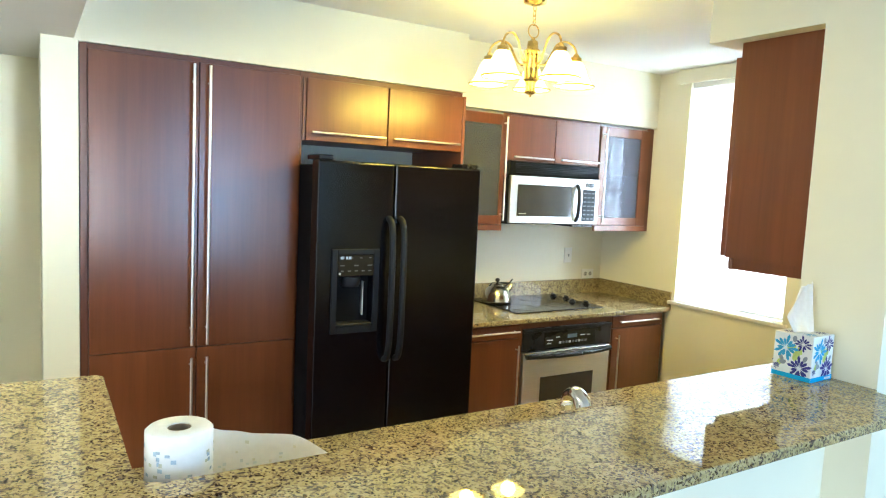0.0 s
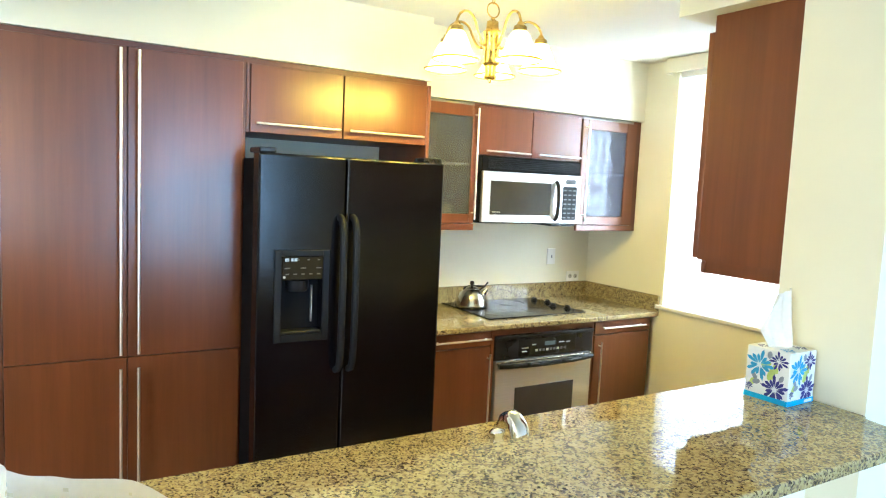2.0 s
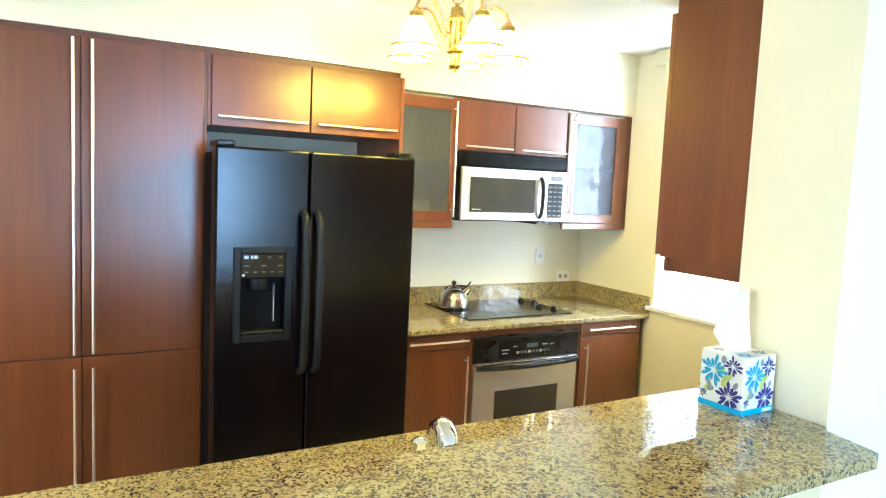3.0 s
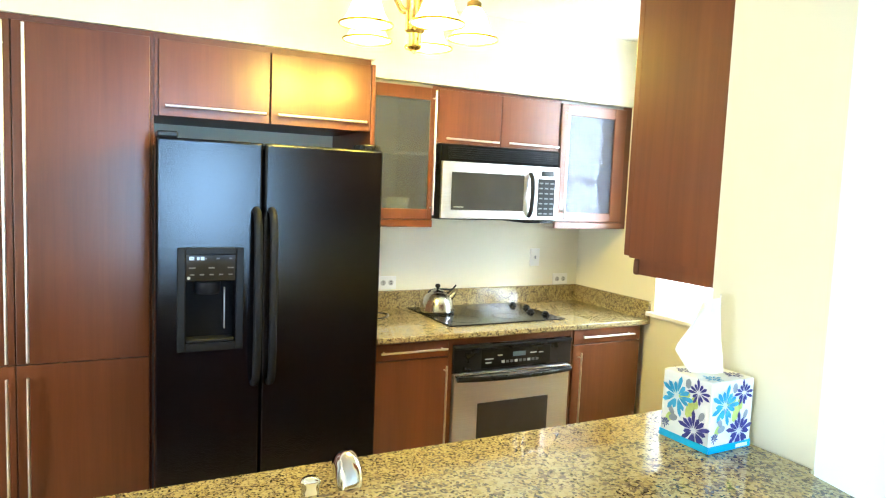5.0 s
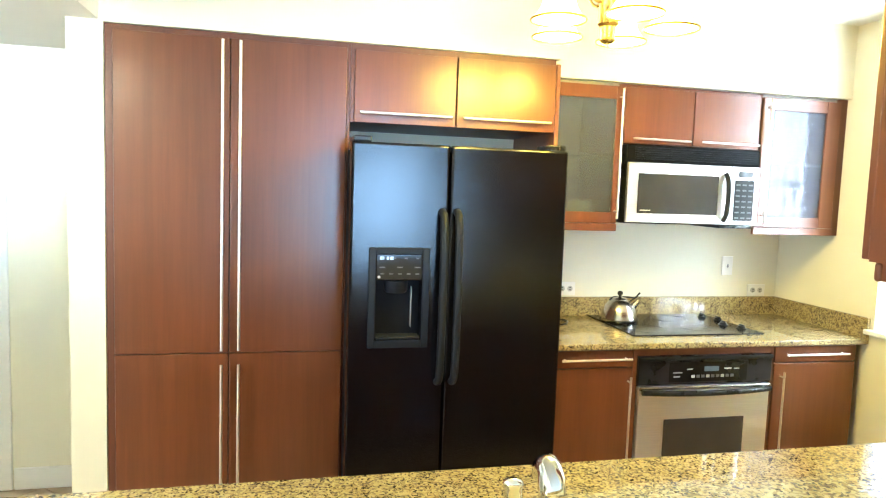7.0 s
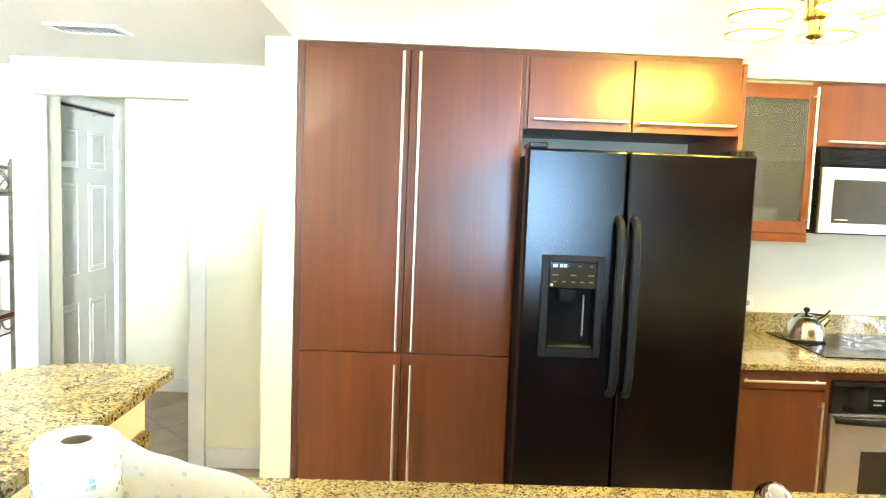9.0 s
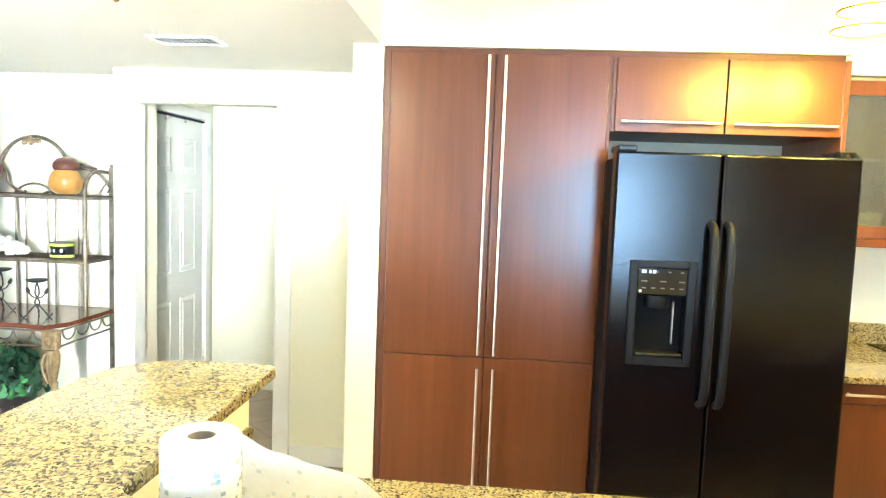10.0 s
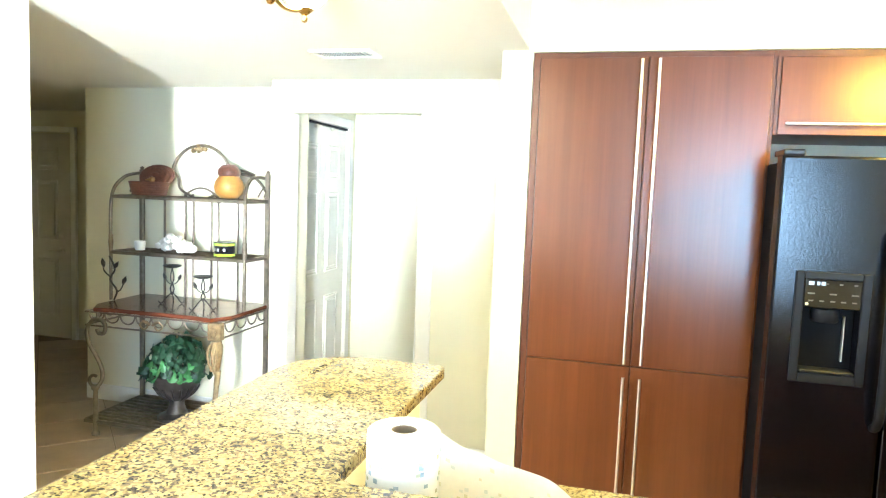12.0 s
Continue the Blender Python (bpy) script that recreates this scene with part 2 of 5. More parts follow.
GOURD = plain("polished_gourd", (0.30, 0.15, 0.035), 0.32, 0, 0.3, 14, 120, 0.1)
GOURD_DARK = plain("dark_carved_wood", (0.085, 0.032, 0.022), 0.35, 0, 0.35, 40, 200, 0.3)
CORAL = plain("white_coral", (0.84, 0.82, 0.77), 0.8, 0, 0.08, 60, 120, 0.6)
TIN_GREEN = plain("lime_tin_paint", (0.42, 0.58, 0.06), 0.35, 0, 0.15, 40, 200, 0)
TILE = plain("beige_floor_tile", (0.41, 0.305, 0.21), 0.30, 0, 0.18, 5, 90, 0.05)
GROUT = plain("grout", (0.26, 0.215, 0.16), 0.85, 0, 0.15, 20, 200, 0.3)
OUTSIDE = glowing("overcast_daylight_backdrop", (0.92, 0.97, 1.0), 28.0, (0.1, 0.1, 0.1))
OUTSIDE_SOUTH = glowing("shaded_daylight_backdrop", (0.86, 0.94, 1.0), 2.5, (0.1, 0.1, 0.1))

# ---- building helpers ----
PLACE = {}


def thing(name, at, label, category, group=""):
    """An Empty at the base of a thing."""
    ob = new(name)
    ob.empty_display_size = 0.05
    ob.location = at
    PLACE[ob] = Matrix.Translation(at)
    return tagged(ob, label, category, group)


def part(name, bm, mat, parent=None, label="", smooth=None):
    """Links a bmesh, given in world coordinates, as one mesh under a thing or a part."""
    me = bpy.data.meshes.new(name)
    bmesh.ops.recalc_face_normals(bm, faces=bm.faces[:])
    bm.to_mesh(me)
    bm.free()
    me.materials.append(mat)
    if smooth is not None:
        me.polygons.foreach_set("use_smooth", [True] * len(me.polygons))
        me.set_sharp_from_angle(angle=radians(smooth))
    ob = new(name, me)
    if parent is not None:
        ob.parent = parent
        ob.matrix_parent_inverse = PLACE[parent].inverted()
    PLACE[ob] = Matrix.Identity(4)
    if label:
        ob["label"] = label
    return ob


def box(bm, x0, x1, y0, y1, z0, z1, bevel=0.0, seg=1, m=None):
    vs = [bm.verts.new((x, y, z)) for x in (x0, x1) for y in (y0, y1) for z in (z0, z1)]
    fs = [bm.faces.new([vs[i] for i in q]) for q in ((0, 1, 3, 2), (4, 6, 7, 5), (0, 4, 5, 1), (2, 3, 7, 6), (0, 2, 6, 4), (1, 5, 7, 3))]
    made = list(vs)
    if bevel:
        edges = list({e for f in fs for e in f.edges})
        r = bmesh.ops.bevel(bm, geom=edges, offset=bevel, segments=seg, affect="EDGES", profile=0.5)
        made = list({v for f in r["faces"] for v in f.verts} | {v for v in vs if v.is_valid})
    if m is not None:
        bmesh.ops.transform(bm, matrix=m, verts=[v for v in made if v.is_valid])
    return bm


def solid(*b, bevel=0.0, seg=1, m=None):
    return box(bmesh.new(), *b, bevel=bevel, seg=seg, m=m)


def lathe(bm, profile, at, seg=28, m=None):
    """Turns a profile of (radius, height) about the upright through at."""
    rings = []
    for r, z in profile:
        if r < 1e-5:
            rings.append([bm.verts.new((at[0], at[1], at[2] + z))])
        else:
            rings.append([bm.verts.new((at[0] + r * math.cos(2 * math.pi * k / seg), at[1] + r * math.sin(2 * math.pi * k / seg), at[2] + z)) for k in range(seg)])
    for a, b in zip(rings, rings[1:]):
        for k in range(seg):
            q = [a[k % len(a)], a[(k + 1) % len(a)], b[(k + 1) % len(b)], b[k % len(b)]]
            q = list(dict.fromkeys(q))
            if len(q) > 2:
                bm.faces.new(q)
    if m is not None:
        bmesh.ops.transform(bm, matrix=m, verts=[v for r in rings for v in r])
    return bm


def tube(bm, pts, radius, seg=8, closed=False, m=None):
    """A round bar along points; radius may be a number or one for each point."""
    pts = [Vector(p) for p in pts]
    n = len(pts)
    rad = [radius] * n if isinstance(radius, (int, float)) else list(radius)
    up, rings = None, []
    for i, p in enumerate(pts):
        a = pts[(i - 1) % n] if closed or i else p
        c = pts[(i + 1) % n] if closed or i < n - 1 else p
        d = (c - a).normalized()
        if up is None:
            up = d.orthogonal().normalized()
        up = (up - d * up.dot(d)).normalized()
        side = d.cross(up)
        rings.append([bm.verts.new(p + (up * math.cos(2 * math.pi * k / seg) + side * math.sin(2 * math.pi * k / seg)) * rad[i]) for k in range(seg)])
    pairs = list(zip(rings, rings[1:])) + ([(rings[-1], rings[0])] if closed else [])
    for a, b in pairs:
        for k in range(seg):
            bm.faces.new((a[k], a[(k + 1) % seg], b[(k + 1) % seg], b[k]))
    if not closed:
        bm.faces.new(rings[0][::-1])
        bm.faces.new(rings[-1])
    if m is not None:
        bmesh.ops.transform(bm, matrix=m, verts=[v for r in rings for v in r])
    return bm


def arc(c, r, a0, a1, n, plane="xz"):
    out = []
    for i in range(n + 1):
        a = radians(a0 + (a1 - a0) * i / n)
        u, v = r * math.cos(a), r * math.sin(a)
        out.append({"xz": (c[0] + u, c[1], c[2] + v), "yz": (c[0], c[1] + u, c[2] + v), "xy": (c[0] + u, c[1] + v, c[2])}[plane])
    return out


def smooth_path(pts, n=8):
    """A rounded line through points."""
    pts = [Vector(p) for p in pts]
    out = []
    for i in range(len(pts) - 1):
        p0, p1, p2, p3 = pts[max(i - 1, 0)], pts[i], pts[i + 1], pts[min(i + 2, len(pts) - 1)]
        for k in range(n):
            t = k / n
            out.append(0.5 * (2 * p1 + (p2 - p0) * t + (2 * p0 - 5 * p1 + 4 * p2 - p3) * t * t + (3 * p1 - p0 - 3 * p2 + p3) * t ** 3))
    return out + [pts[-1]]


def slab_outline(bm, outline, z0, z1, bevel=0.006):
    """A flat slab with the given plan outline and eased edges."""
    lo = [bm.verts.new((x, y, z0)) for x, y in outline]
    hi = [bm.verts.new((x, y, z1)) for x, y in outline]
    top, bot = bm.faces.new(hi), bm.faces.new(lo[::-1])
    n = len(lo)
    for i in range(n):
        bm.faces.new((lo[i], lo[(i + 1) % n], hi[(i + 1) % n], hi[i]))
    edges = [e for e in set(top.edges) | set(bot.edges)]
    bmesh.ops.bevel(bm, geom=edges, offset=bevel, segments=3, affect="EDGES", profile=0.5)
    return bm


def structure(name, bm, mat, label, category):
    return tagged(part(name, bm, mat), label, category, kind="structure")

# ---- structure: floor, walls, ceilings ----
HALL_Z, KITCHEN_Z = 2.232, 2.55
floor = structure("floor", solid(-5.6, 5.1, -4.1, 5.4, -0.12, -0.006), GROUT, "beige ceramic tile floor with thin grout", "floor")
structure("ceiling", solid(0.352, 5.1, -4.1, 3.45, KITCHEN_Z, KITCHEN_Z + 0.1), CEILING, "smooth white painted ceiling over the kitchen", "ceiling")
structure("ceiling_hall", solid(-5.6, 0.352, -0.6, 5.4, HALL_Z, KITCHEN_Z + 0.1), CEILING, "lowered white painted hall ceiling", "ceiling")
structure("ceiling_living", solid(-5.6, 0.352, -4.1, -0.6, KITCHEN_Z, KITCHEN_Z + 0.1), CEILING, "smooth white painted ceiling over the living area", "ceiling")
structure("wall_north", solid(0.37, 4.04, 3.335, 3.45, 0, KITCHEN_Z), WALL, "cream painted kitchen wall behind the cooktop", "wall")


def wall_with_opening(name, axis, at, thick, span, height, opening, label, base=0.0):
    """An upright wall along x or y with one opening (from, to, sill, head)."""
    a, b = span
    o0, o1, s, h = opening
    bm = bmesh.new()
    for u0, u1, z0, z1 in ((a, o0, base, height), (o1, b, base, height), (o0, o1, base, s), (o0, o1, h, height)):
        if u1 - u0 > 1e-4 and z1 - z0 > 1e-4:
            if axis == "x":
                box(bm, u0, u1, at, at + thick, z0, z1)
            else:
                box(bm, at, at + thick, u0, u1, z0, z1)
    return structure(name, bm, WALL, label, "wall")


wall_with_opening("wall_east", "y", 4.04, 0.14, (0.72, 3.45), KITCHEN_Z, (1.80, 2.60, 0.965, 2.47), "cream painted wall around the kitchen window")
structure("wall_bar", solid(2.32, 5.0, 0.46, 0.72, 0, KITCHEN_Z), WALL, "cream painted wall that ends beside the bar", "wall")
structure("soffit_bar", solid(2.32, 4.04, 0.72, 1.145, 2.255, KITCHEN_Z), WALL, "cream painted soffit above the hanging cabinet", "soffit")
structure("soffit_pantry", solid(0.352, 2.315, 2.752, 3.335, 2.225, KITCHEN_Z), WALL, "cream painted soffit above the tall cabinets", "soffit")
structure("soffit_north", solid(2.315, 4.04, 2.868, 3.335, 2.165, KITCHEN_Z), WALL, "cream painted soffit above the wall cabinets", "soffit")
structure("wall_partition", solid(0.232, 0.368, 2.755, 3.60, 0, HALL_Z), WALL, "narrow cream partition beside the tall cabinet", "wall")
wall_with_opening("wall_hall", "x", 3.50, 0.11, (-1.30, 0.232), HALL_Z, (-1.178, -0.342, 0.0, 2.045), "cream hall wall with a cased door opening")
structure("wall_rack", solid(-2.91, -1.30, 3.78, 3.90, 0, HALL_Z), WALL, "cream wall behind the metal rack", "wall")
structure("wall_step", solid(-1.30, -1.19, 3.61, 3.78, 0, HALL_Z), WALL, "short cream wall return", "wall")
structure("wall_corridor", solid(-3.01, -2.91, 3.90, 5.20, 0, HALL_Z), WALL, "cream wall along the entry corridor", "wall")
structure("wall_entry", solid(-5.5, -2.91, 5.20, 5.32, 0, HALL_Z), WALL, "cream wall around the entry door", "wall")
structure("wall_near", solid(-5.5, -1.315, 1.64, 1.77, 0, HALL_Z), WALL, "cream wall that ends at the hall", "wall")
# Unseen wall; its opening is made up to admit the west fill.
wall_with_opening("wall_west", "y", -5.6, 0.1, (-4.1, 5.32), KITCHEN_Z, (-2.9, -0.9, 0.4, 2.3), "cream living room wall, out of view, around the added window")
structure("wall_southeast", solid(5.0, 5.1, -4.1, 0.72, 0, KITCHEN_Z), WALL, "cream dining area wall", "wall")
wall_with_opening("wall_south", "x", -4.1, 0.12, (1.5, 5.0), KITCHEN_Z, (1.8, 3.1, 0.2, 2.3), "cream wall around the balcony window")
wall_with_opening("wall_southwest", "x", -4.1, 0.12, (-5.5, 1.5), KITCHEN_Z, (0.95, 1.25, 0.45, 2.3), "cream wall around a narrow window")
structure("wall_closet_west", solid(-1.42, -1.30, 3.90, 4.95, 0, HALL_Z), WALL, "cream wall beside the closet door", "wall")
structure("wall_closet_north", solid(-1.30, 0.37, 4.85, 4.95, 0, HALL_Z), WALL, "white wall at the end of the small passage", "wall")
structure("wall_closet_east", solid(0.25, 0.37, 3.61, 4.85, 0, HALL_Z), WALL, "cream wall of the small passage", "wall")
bm = solid(0.33, 2.32, 0.59, 0.689, 0, 1.1255)
structure("wall_knee", bm, WALL, "cream knee wall under the raised bar", "wall")
structure("wall_knee_return", solid(0.10, 0.30, 0.59, 1.37, 0, 1.1255), WALL, "cream knee wall under the bar's return", "wall")

# skirting and casings


def skirting(name, x0, x1, y0, y1, h=0.115):
    structure(name, solid(x0, x1, y0, y1, 0, h, bevel=0.004), TRIM, "white painted skirting board", "baseboard")


skirting("baseboard", -0.250, 0.231, 3.486, 3.499)
skirting("baseboard", -2.91, -1.302, 3.766, 3.779)
skirting("baseboard", -1.298, -0.0, 4.836, 4.849)
skirting("baseboard", -4.298, -3.012, 5.186, 5.199)
skirting("baseboard", 0.219, 0.231, 2.77, 3.485)

bm = bmesh.new()
box(bm, -0.342, -0.255, 3.484, 3.4985, 0, 2.06, 0.004)
box(bm, -0.350, -0.3425, 3.487, 3.61, 0, 2.04, 0.002)
structure("door_casing", bm, TRIM, "white painted door casing", "trim")
bm = bmesh.new()
box(bm, -1.205, -1.178, 3.484, 3.4985, 0, 2.06, 0.004)
box(bm, -1.1775, -1.1715, 3.487, 3.61, 0, 2.04, 0.002)
structure("door_casing", bm, TRIM, "white painted door casing", "trim")
structure("door_casing", solid(-1.205, -0.255, 3.483, 3.4985, 2.0605, 2.085, bevel=0.004), TRIM, "white painted head casing", "trim")


def panel_door(name, axis, at, depth, u0, u1, z1, label, paint, hinges_at=None):
    """A six-panel door with raised panels; its face looks towards lower values of the other axis or, with depth under 0, higher."""
    def bx(bm, a, b, d0, d1, z0, zz1, bevel=0.0):
        lo, hi = sorted((at + d0, at + d1))
        return box(bm, a, b, lo, hi, z0, zz1, bevel) if axis == "x" else box(bm, lo, hi, a, b, z0, zz1, bevel)
    mid = (u0 + u1) / 2
    door = thing(name, (mid, at, 0.01) if axis == "x" else (at, mid, 0.01), label, "door")
    door["kind"] = "structure"
    part("leaf", bx(bmesh.new(), u0, u1, 0, depth, 0.01, z1), paint, door)
    w = (u1 - u0)
    stile = 0.115 * w / 0.76
    pw = (w - 3 * stile) / 2
    s = 1 if depth > 0 else -1
    for z0, zz in ((0.22, 0.80), (0.98, 1.56), (1.66, z1 - 0.13)):
        for k in range(2):
            a = u0 + stile + k * (pw + stile)
            bm = bmesh.new()
            for q in ((a, a + 0.014, z0, zz), (a + pw - 0.014, a + pw, z0, zz), (a + 0.014, a + pw - 0.014, z0, z0 + 0.014), (a + 0.014, a + pw - 0.014, zz - 0.014, zz)):
                bx(bm, q[0], q[1], -0.008 * s, 0.001 * s, q[2], q[3], 0.003)
            bx(bm, a + 0.035, a + pw - 0.035, -0.010 * s, 0.001 * s, z0 + 0.035, zz - 0.035, 0.005)
            part("panel", bm, paint, door)
    return door, bx


# closet door in the side wall of the passage, closed
closet, bx = panel_door("door_1", "y", -1.285, -0.014, 3.785, 4.63, 2.03, "white six-panel closet door, closed", DOOR_PAINT)
for z in (0.25, 1.05, 1.85):
    part("hinge", solid(-1.287, -1.272, 4.622, 4.645, z - 0.045, z + 0.045, bevel=0.003), HANDLE_STEEL, closet, "nickel hinge")
structure("door_casing", solid(-1.299, -1.262, 4.648, 4.72, 0, 2.12, bevel=0.004), TRIM, "white painted closet door casing", "trim")
structure("door_casing", solid(-1.299, -1.262, 3.80, 4.6475, 2.052, 2.12, bevel=0.004), TRIM, "white painted closet head casing", "trim")
part("track", solid(-1.297, -1.268, 3.905, 4.625, 2.033, 2.046), CHARCOAL_PLASTIC, closet, "dark sliding track")
for y in (4.05, 4.33):
    part("track_roller", solid(-1.283, -1.262, y, y + 0.03, 2.006, 2.03, bevel=0.003), HANDLE_STEEL, closet)
# entry door
entry, bx = panel_door("door_2", "x", 5.165, 0.034, -5.27, -4.36, 2.01, "greyish white entry door, closed, with lever and deadbolt", FRONT_DOOR_PAINT)
bm = lathe(bmesh.new(), [(0, 0), (0.028, 0), (0.03, 0.008), (0.022, 0.014), (0, 0.014)], (0, 0, 0), 20, pose(-4.455, 5.165, 0.88, 90))
tube(bm, smooth_path([(-4.455, 5.155, 0.88), (-4.455, 5.11, 0.88), (-4.50, 5.105, 0.882), (-4.57, 5.108, 0.878)]), 0.009)
part("lever_handle", bm, HANDLE_STEEL, entry, "satin nickel lever")
part("deadbolt", lathe(bmesh.new(), [(0, 0), (0.03, 0), (0.03, 0.01), (0.022, 0.02), (0, 0.022)], (0, 0, 0), 20, pose(-4.455, 5.165, 1.02, 90)), HANDLE_STEEL, entry, "satin nickel deadbolt")
structure("door_casing", solid(-4.355, -4.30, 5.16, 5.198, 0, 2.075, bevel=0.004), TRIM, "painted entry door casing", "trim")
structure("door_casing", solid(-5.33, -4.3555, 5.16, 5.198, 2.02, 2.075, bevel=0.004), TRIM, "painted entry door head casing", "trim")

# ---- windows ----


def window(name, label):
    w = thing(name, (4.13, 2.2, 0.965), label, "window")
    w["kind"] = "structure"
    bm = bmesh.new()
    for q in ((1.802, 1.845, 0.967, 2.468), (2.555, 2.598, 0.967, 2.468), (1.845, 2.555, 0.967, 1.01), (1.845, 2.555, 2.425, 2.468), (1.845, 2.555, 1.70, 1.735)):
        box(bm, 4.12, 4.16, q[0], q[1], q[2], q[3], 0.003)
    part("window_frame", bm, TRIM, w)
    for z0, z1 in ((1.01, 1.70), (1.735, 2.425)):
        p = part("pane", solid(4.137, 4.143, 1.846, 2.554, z0 + 0.001, z1 - 0.001), PANE, w)
        p.visible_shadow = False
    part("window_sill", solid(4.005, 4.039, 1.765, 2.635, 0.937, 0.962, bevel=0.004), TRIM, w, "cream painted sill")
    return w


window("window_1", "bright kitchen window with thin white frame and sill")
blind = thing("vertical_blind", (4.075, 2.2, 2.44), "white vertical blind of narrow vinyl slats, half open", "blind")
part("head_rail", solid(4.05, 4.10, 1.805, 2.595, 2.43, 2.468, bevel=0.004), TRIM, blind)
for k in range(10):
    y = 1.845 + k * 0.079
    part("slat", solid(-0.0012, 0.0012, -0.044, 0.044, 0.985, 2.43, m=pose(4.075, y, 0, 0, 0, 28 + random.uniform(-6, 6))), BLIND, blind)
valance = thing("valance", (4.0, 2.2, 2.45), "cream boxed valance above the kitchen window", "valance")
bm = solid(3.972, 3.99, 1.74, 2.66, 2.455, 2.546, bevel=0.003)
box(bm, 3.9905, 4.0395, 2.642, 2.66, 2.455, 2.546, 0.002)
box(bm, 3.9905, 4.0395, 1.74, 1.758, 2.455, 2.546, 0.002)
part("board", bm, WALL, valance)
backdrop = structure("backdrop", solid(4.75, 4.77, 0.9, 3.5, 0.2, 3.2), OUTSIDE, "bright hazy sky outside the window", "sky")
structure("backdrop_south", solid(-0.5, 4.6, -5.1, -5.08, -0.4, 3.2), OUTSIDE_SOUTH, "bright hazy sky outside the balcony", "sky")
for nm, x0, x1, z0, bars in (("window_2", 1.8, 3.1, 0.2, (1.8, 2.43, 3.06)), ("window_3", 0.95, 1.25, 0.45, (0.95, 1.21))):
    w = thing(nm, ((x0 + x1) / 2, -4.05, z0), "tall window with white frame", "window")
    w["kind"] = "structure"
    for x in bars:
        part("window_frame", solid(x + 0.002, x + 0.038, -4.07, -4.01, z0 + 0.003, 2.297, bevel=0.004), TRIM, w)
    for a, b in zip(bars, bars[1:]):
        p = part("pane", solid(a + 0.039, b + 0.001, -4.045, -4.039, z0 + 0.01, 2.29), PANE, w)
        p.visible_shadow = False

# Unseen window with glowing backdrop, added to go with the west fill.
w = thing("window_4", (-5.55, -1.9, 0.4), "assumed living room window out of view, added for the west fill", "window")
w["kind"] = "structure"
for y in (-2.898, -1.92, -0.942):
    part("window_frame", solid(-5.58, -5.52, y, y + 0.04, 0.403, 2.297, bevel=0.004), TRIM, w)
for a, b in ((-2.857, -1.921), (-1.879, -0.943)):
    p = part("pane", solid(-5.553, -5.547, a, b, 0.41, 2.29), PANE, w)
    p.visible_shadow = False
structure("backdrop_west", solid(-6.6, -6.58, -4.5, 0.7, -0.2, 3.2), OUTSIDE_SOUTH, "added glowing backdrop outside the assumed living room window", "sky")

# ---- kitchen: tall cabinet, fridge, cabinets ----


def bar_handle(parent, a, b, out, stand=0.035, r=0.0065):
    """A round steel bar from a to b that stands off a door on two short posts; out is the way off the door."""
    a, b, out = Vector(a), Vector(b), Vector(out)
    bm = tube(bmesh.new(), [a + out * stand, b + out * stand], r, 12)
    for f in (0.06, 0.94):
        p = a.lerp(b, f)
        tube(bm, [p, p + out * stand], r * 0.75, 8)
    return part("handle", bm, HANDLE_STEEL, parent, "satin nickel bar handle", 40)


def front(parent, x0, x1, z0, z1, y, name="door", thick=0.02):
    return part(name, solid(x0, x1, y, y + thick, z0, z1, bevel=0.0022, seg=2), CHERRY, parent)


OUT = (0, -1, 0)
pantry = thing("tall_cabinet", (0.855, 3.0, 0), "tall red-brown cherry pantry cabinet with four flat doors", "cabinet")
for q in ((0.372, 0.3995), (1.3365, 1.350)):
    part("side_panel", solid(q[0], q[1], 2.760, 3.33, 0.0, 2.222), CHERRY_DARK, pantry)
part("top_rail", solid(0.400, 1.336, 2.762, 3.33, 2.2005, 2.222), CHERRY_DARK, pantry)
part("carcass", solid(0.400, 1.336, 2.775, 3.33, 0.1005, 2.200), CHERRY_DARK, pantry)
part("toe_kick", solid(0.400, 1.336, 2.82, 3.33, 0.0, 0.10), CHERRY_DARK, pantry)
for x0, x1, hx in ((0.403, 0.853, 0.827), (0.8565, 1.334, 0.897)):
    d = front(pantry, x0, x1, 0.8775, 2.198, 2.748)
    bar_handle(d, (hx, 2.748, 0.893), (hx, 2.748, 2.186), OUT)
    d = front(pantry, x0, x1, 0.105, 0.874, 2.748)
    bar_handle(d, (hx, 2.748, 0.25), (hx, 2.748, 0.832), OUT)

fridge_cab = thing("fridge_cabinet", (1.83, 3.05, 1.895), "cherry bridge cabinet above the fridge with two lift doors", "cabinet")
bm = solid(1.351, 2.294, 2.762, 3.33, 2.196, 2.222)
box(bm, 1.351, 2.294, 2.772, 3.33, 1.892, 2.196)
box(bm, 1.351, 1.366, 2.755, 2.772, 1.885, 2.196)
part("body", bm, CHERRY_DARK, fridge_cab)
part("end_panel", solid(2.295, 2.314, 2.748, 3.33, 0.0, 2.20, bevel=0.002), CHERRY, fridge_cab)
for x0, x1, a, b in ((1.368, 1.819, 1.39, 1.80), (1.826, 2.292, 1.852, 2.266)):
    d = front(fridge_cab, x0, x1, 1.886, 2.194, 2.748)
    bar_handle(d, (a, 2.748, 1.927), (b, 2.748, 1.927), OUT, 0.03, 0.006)


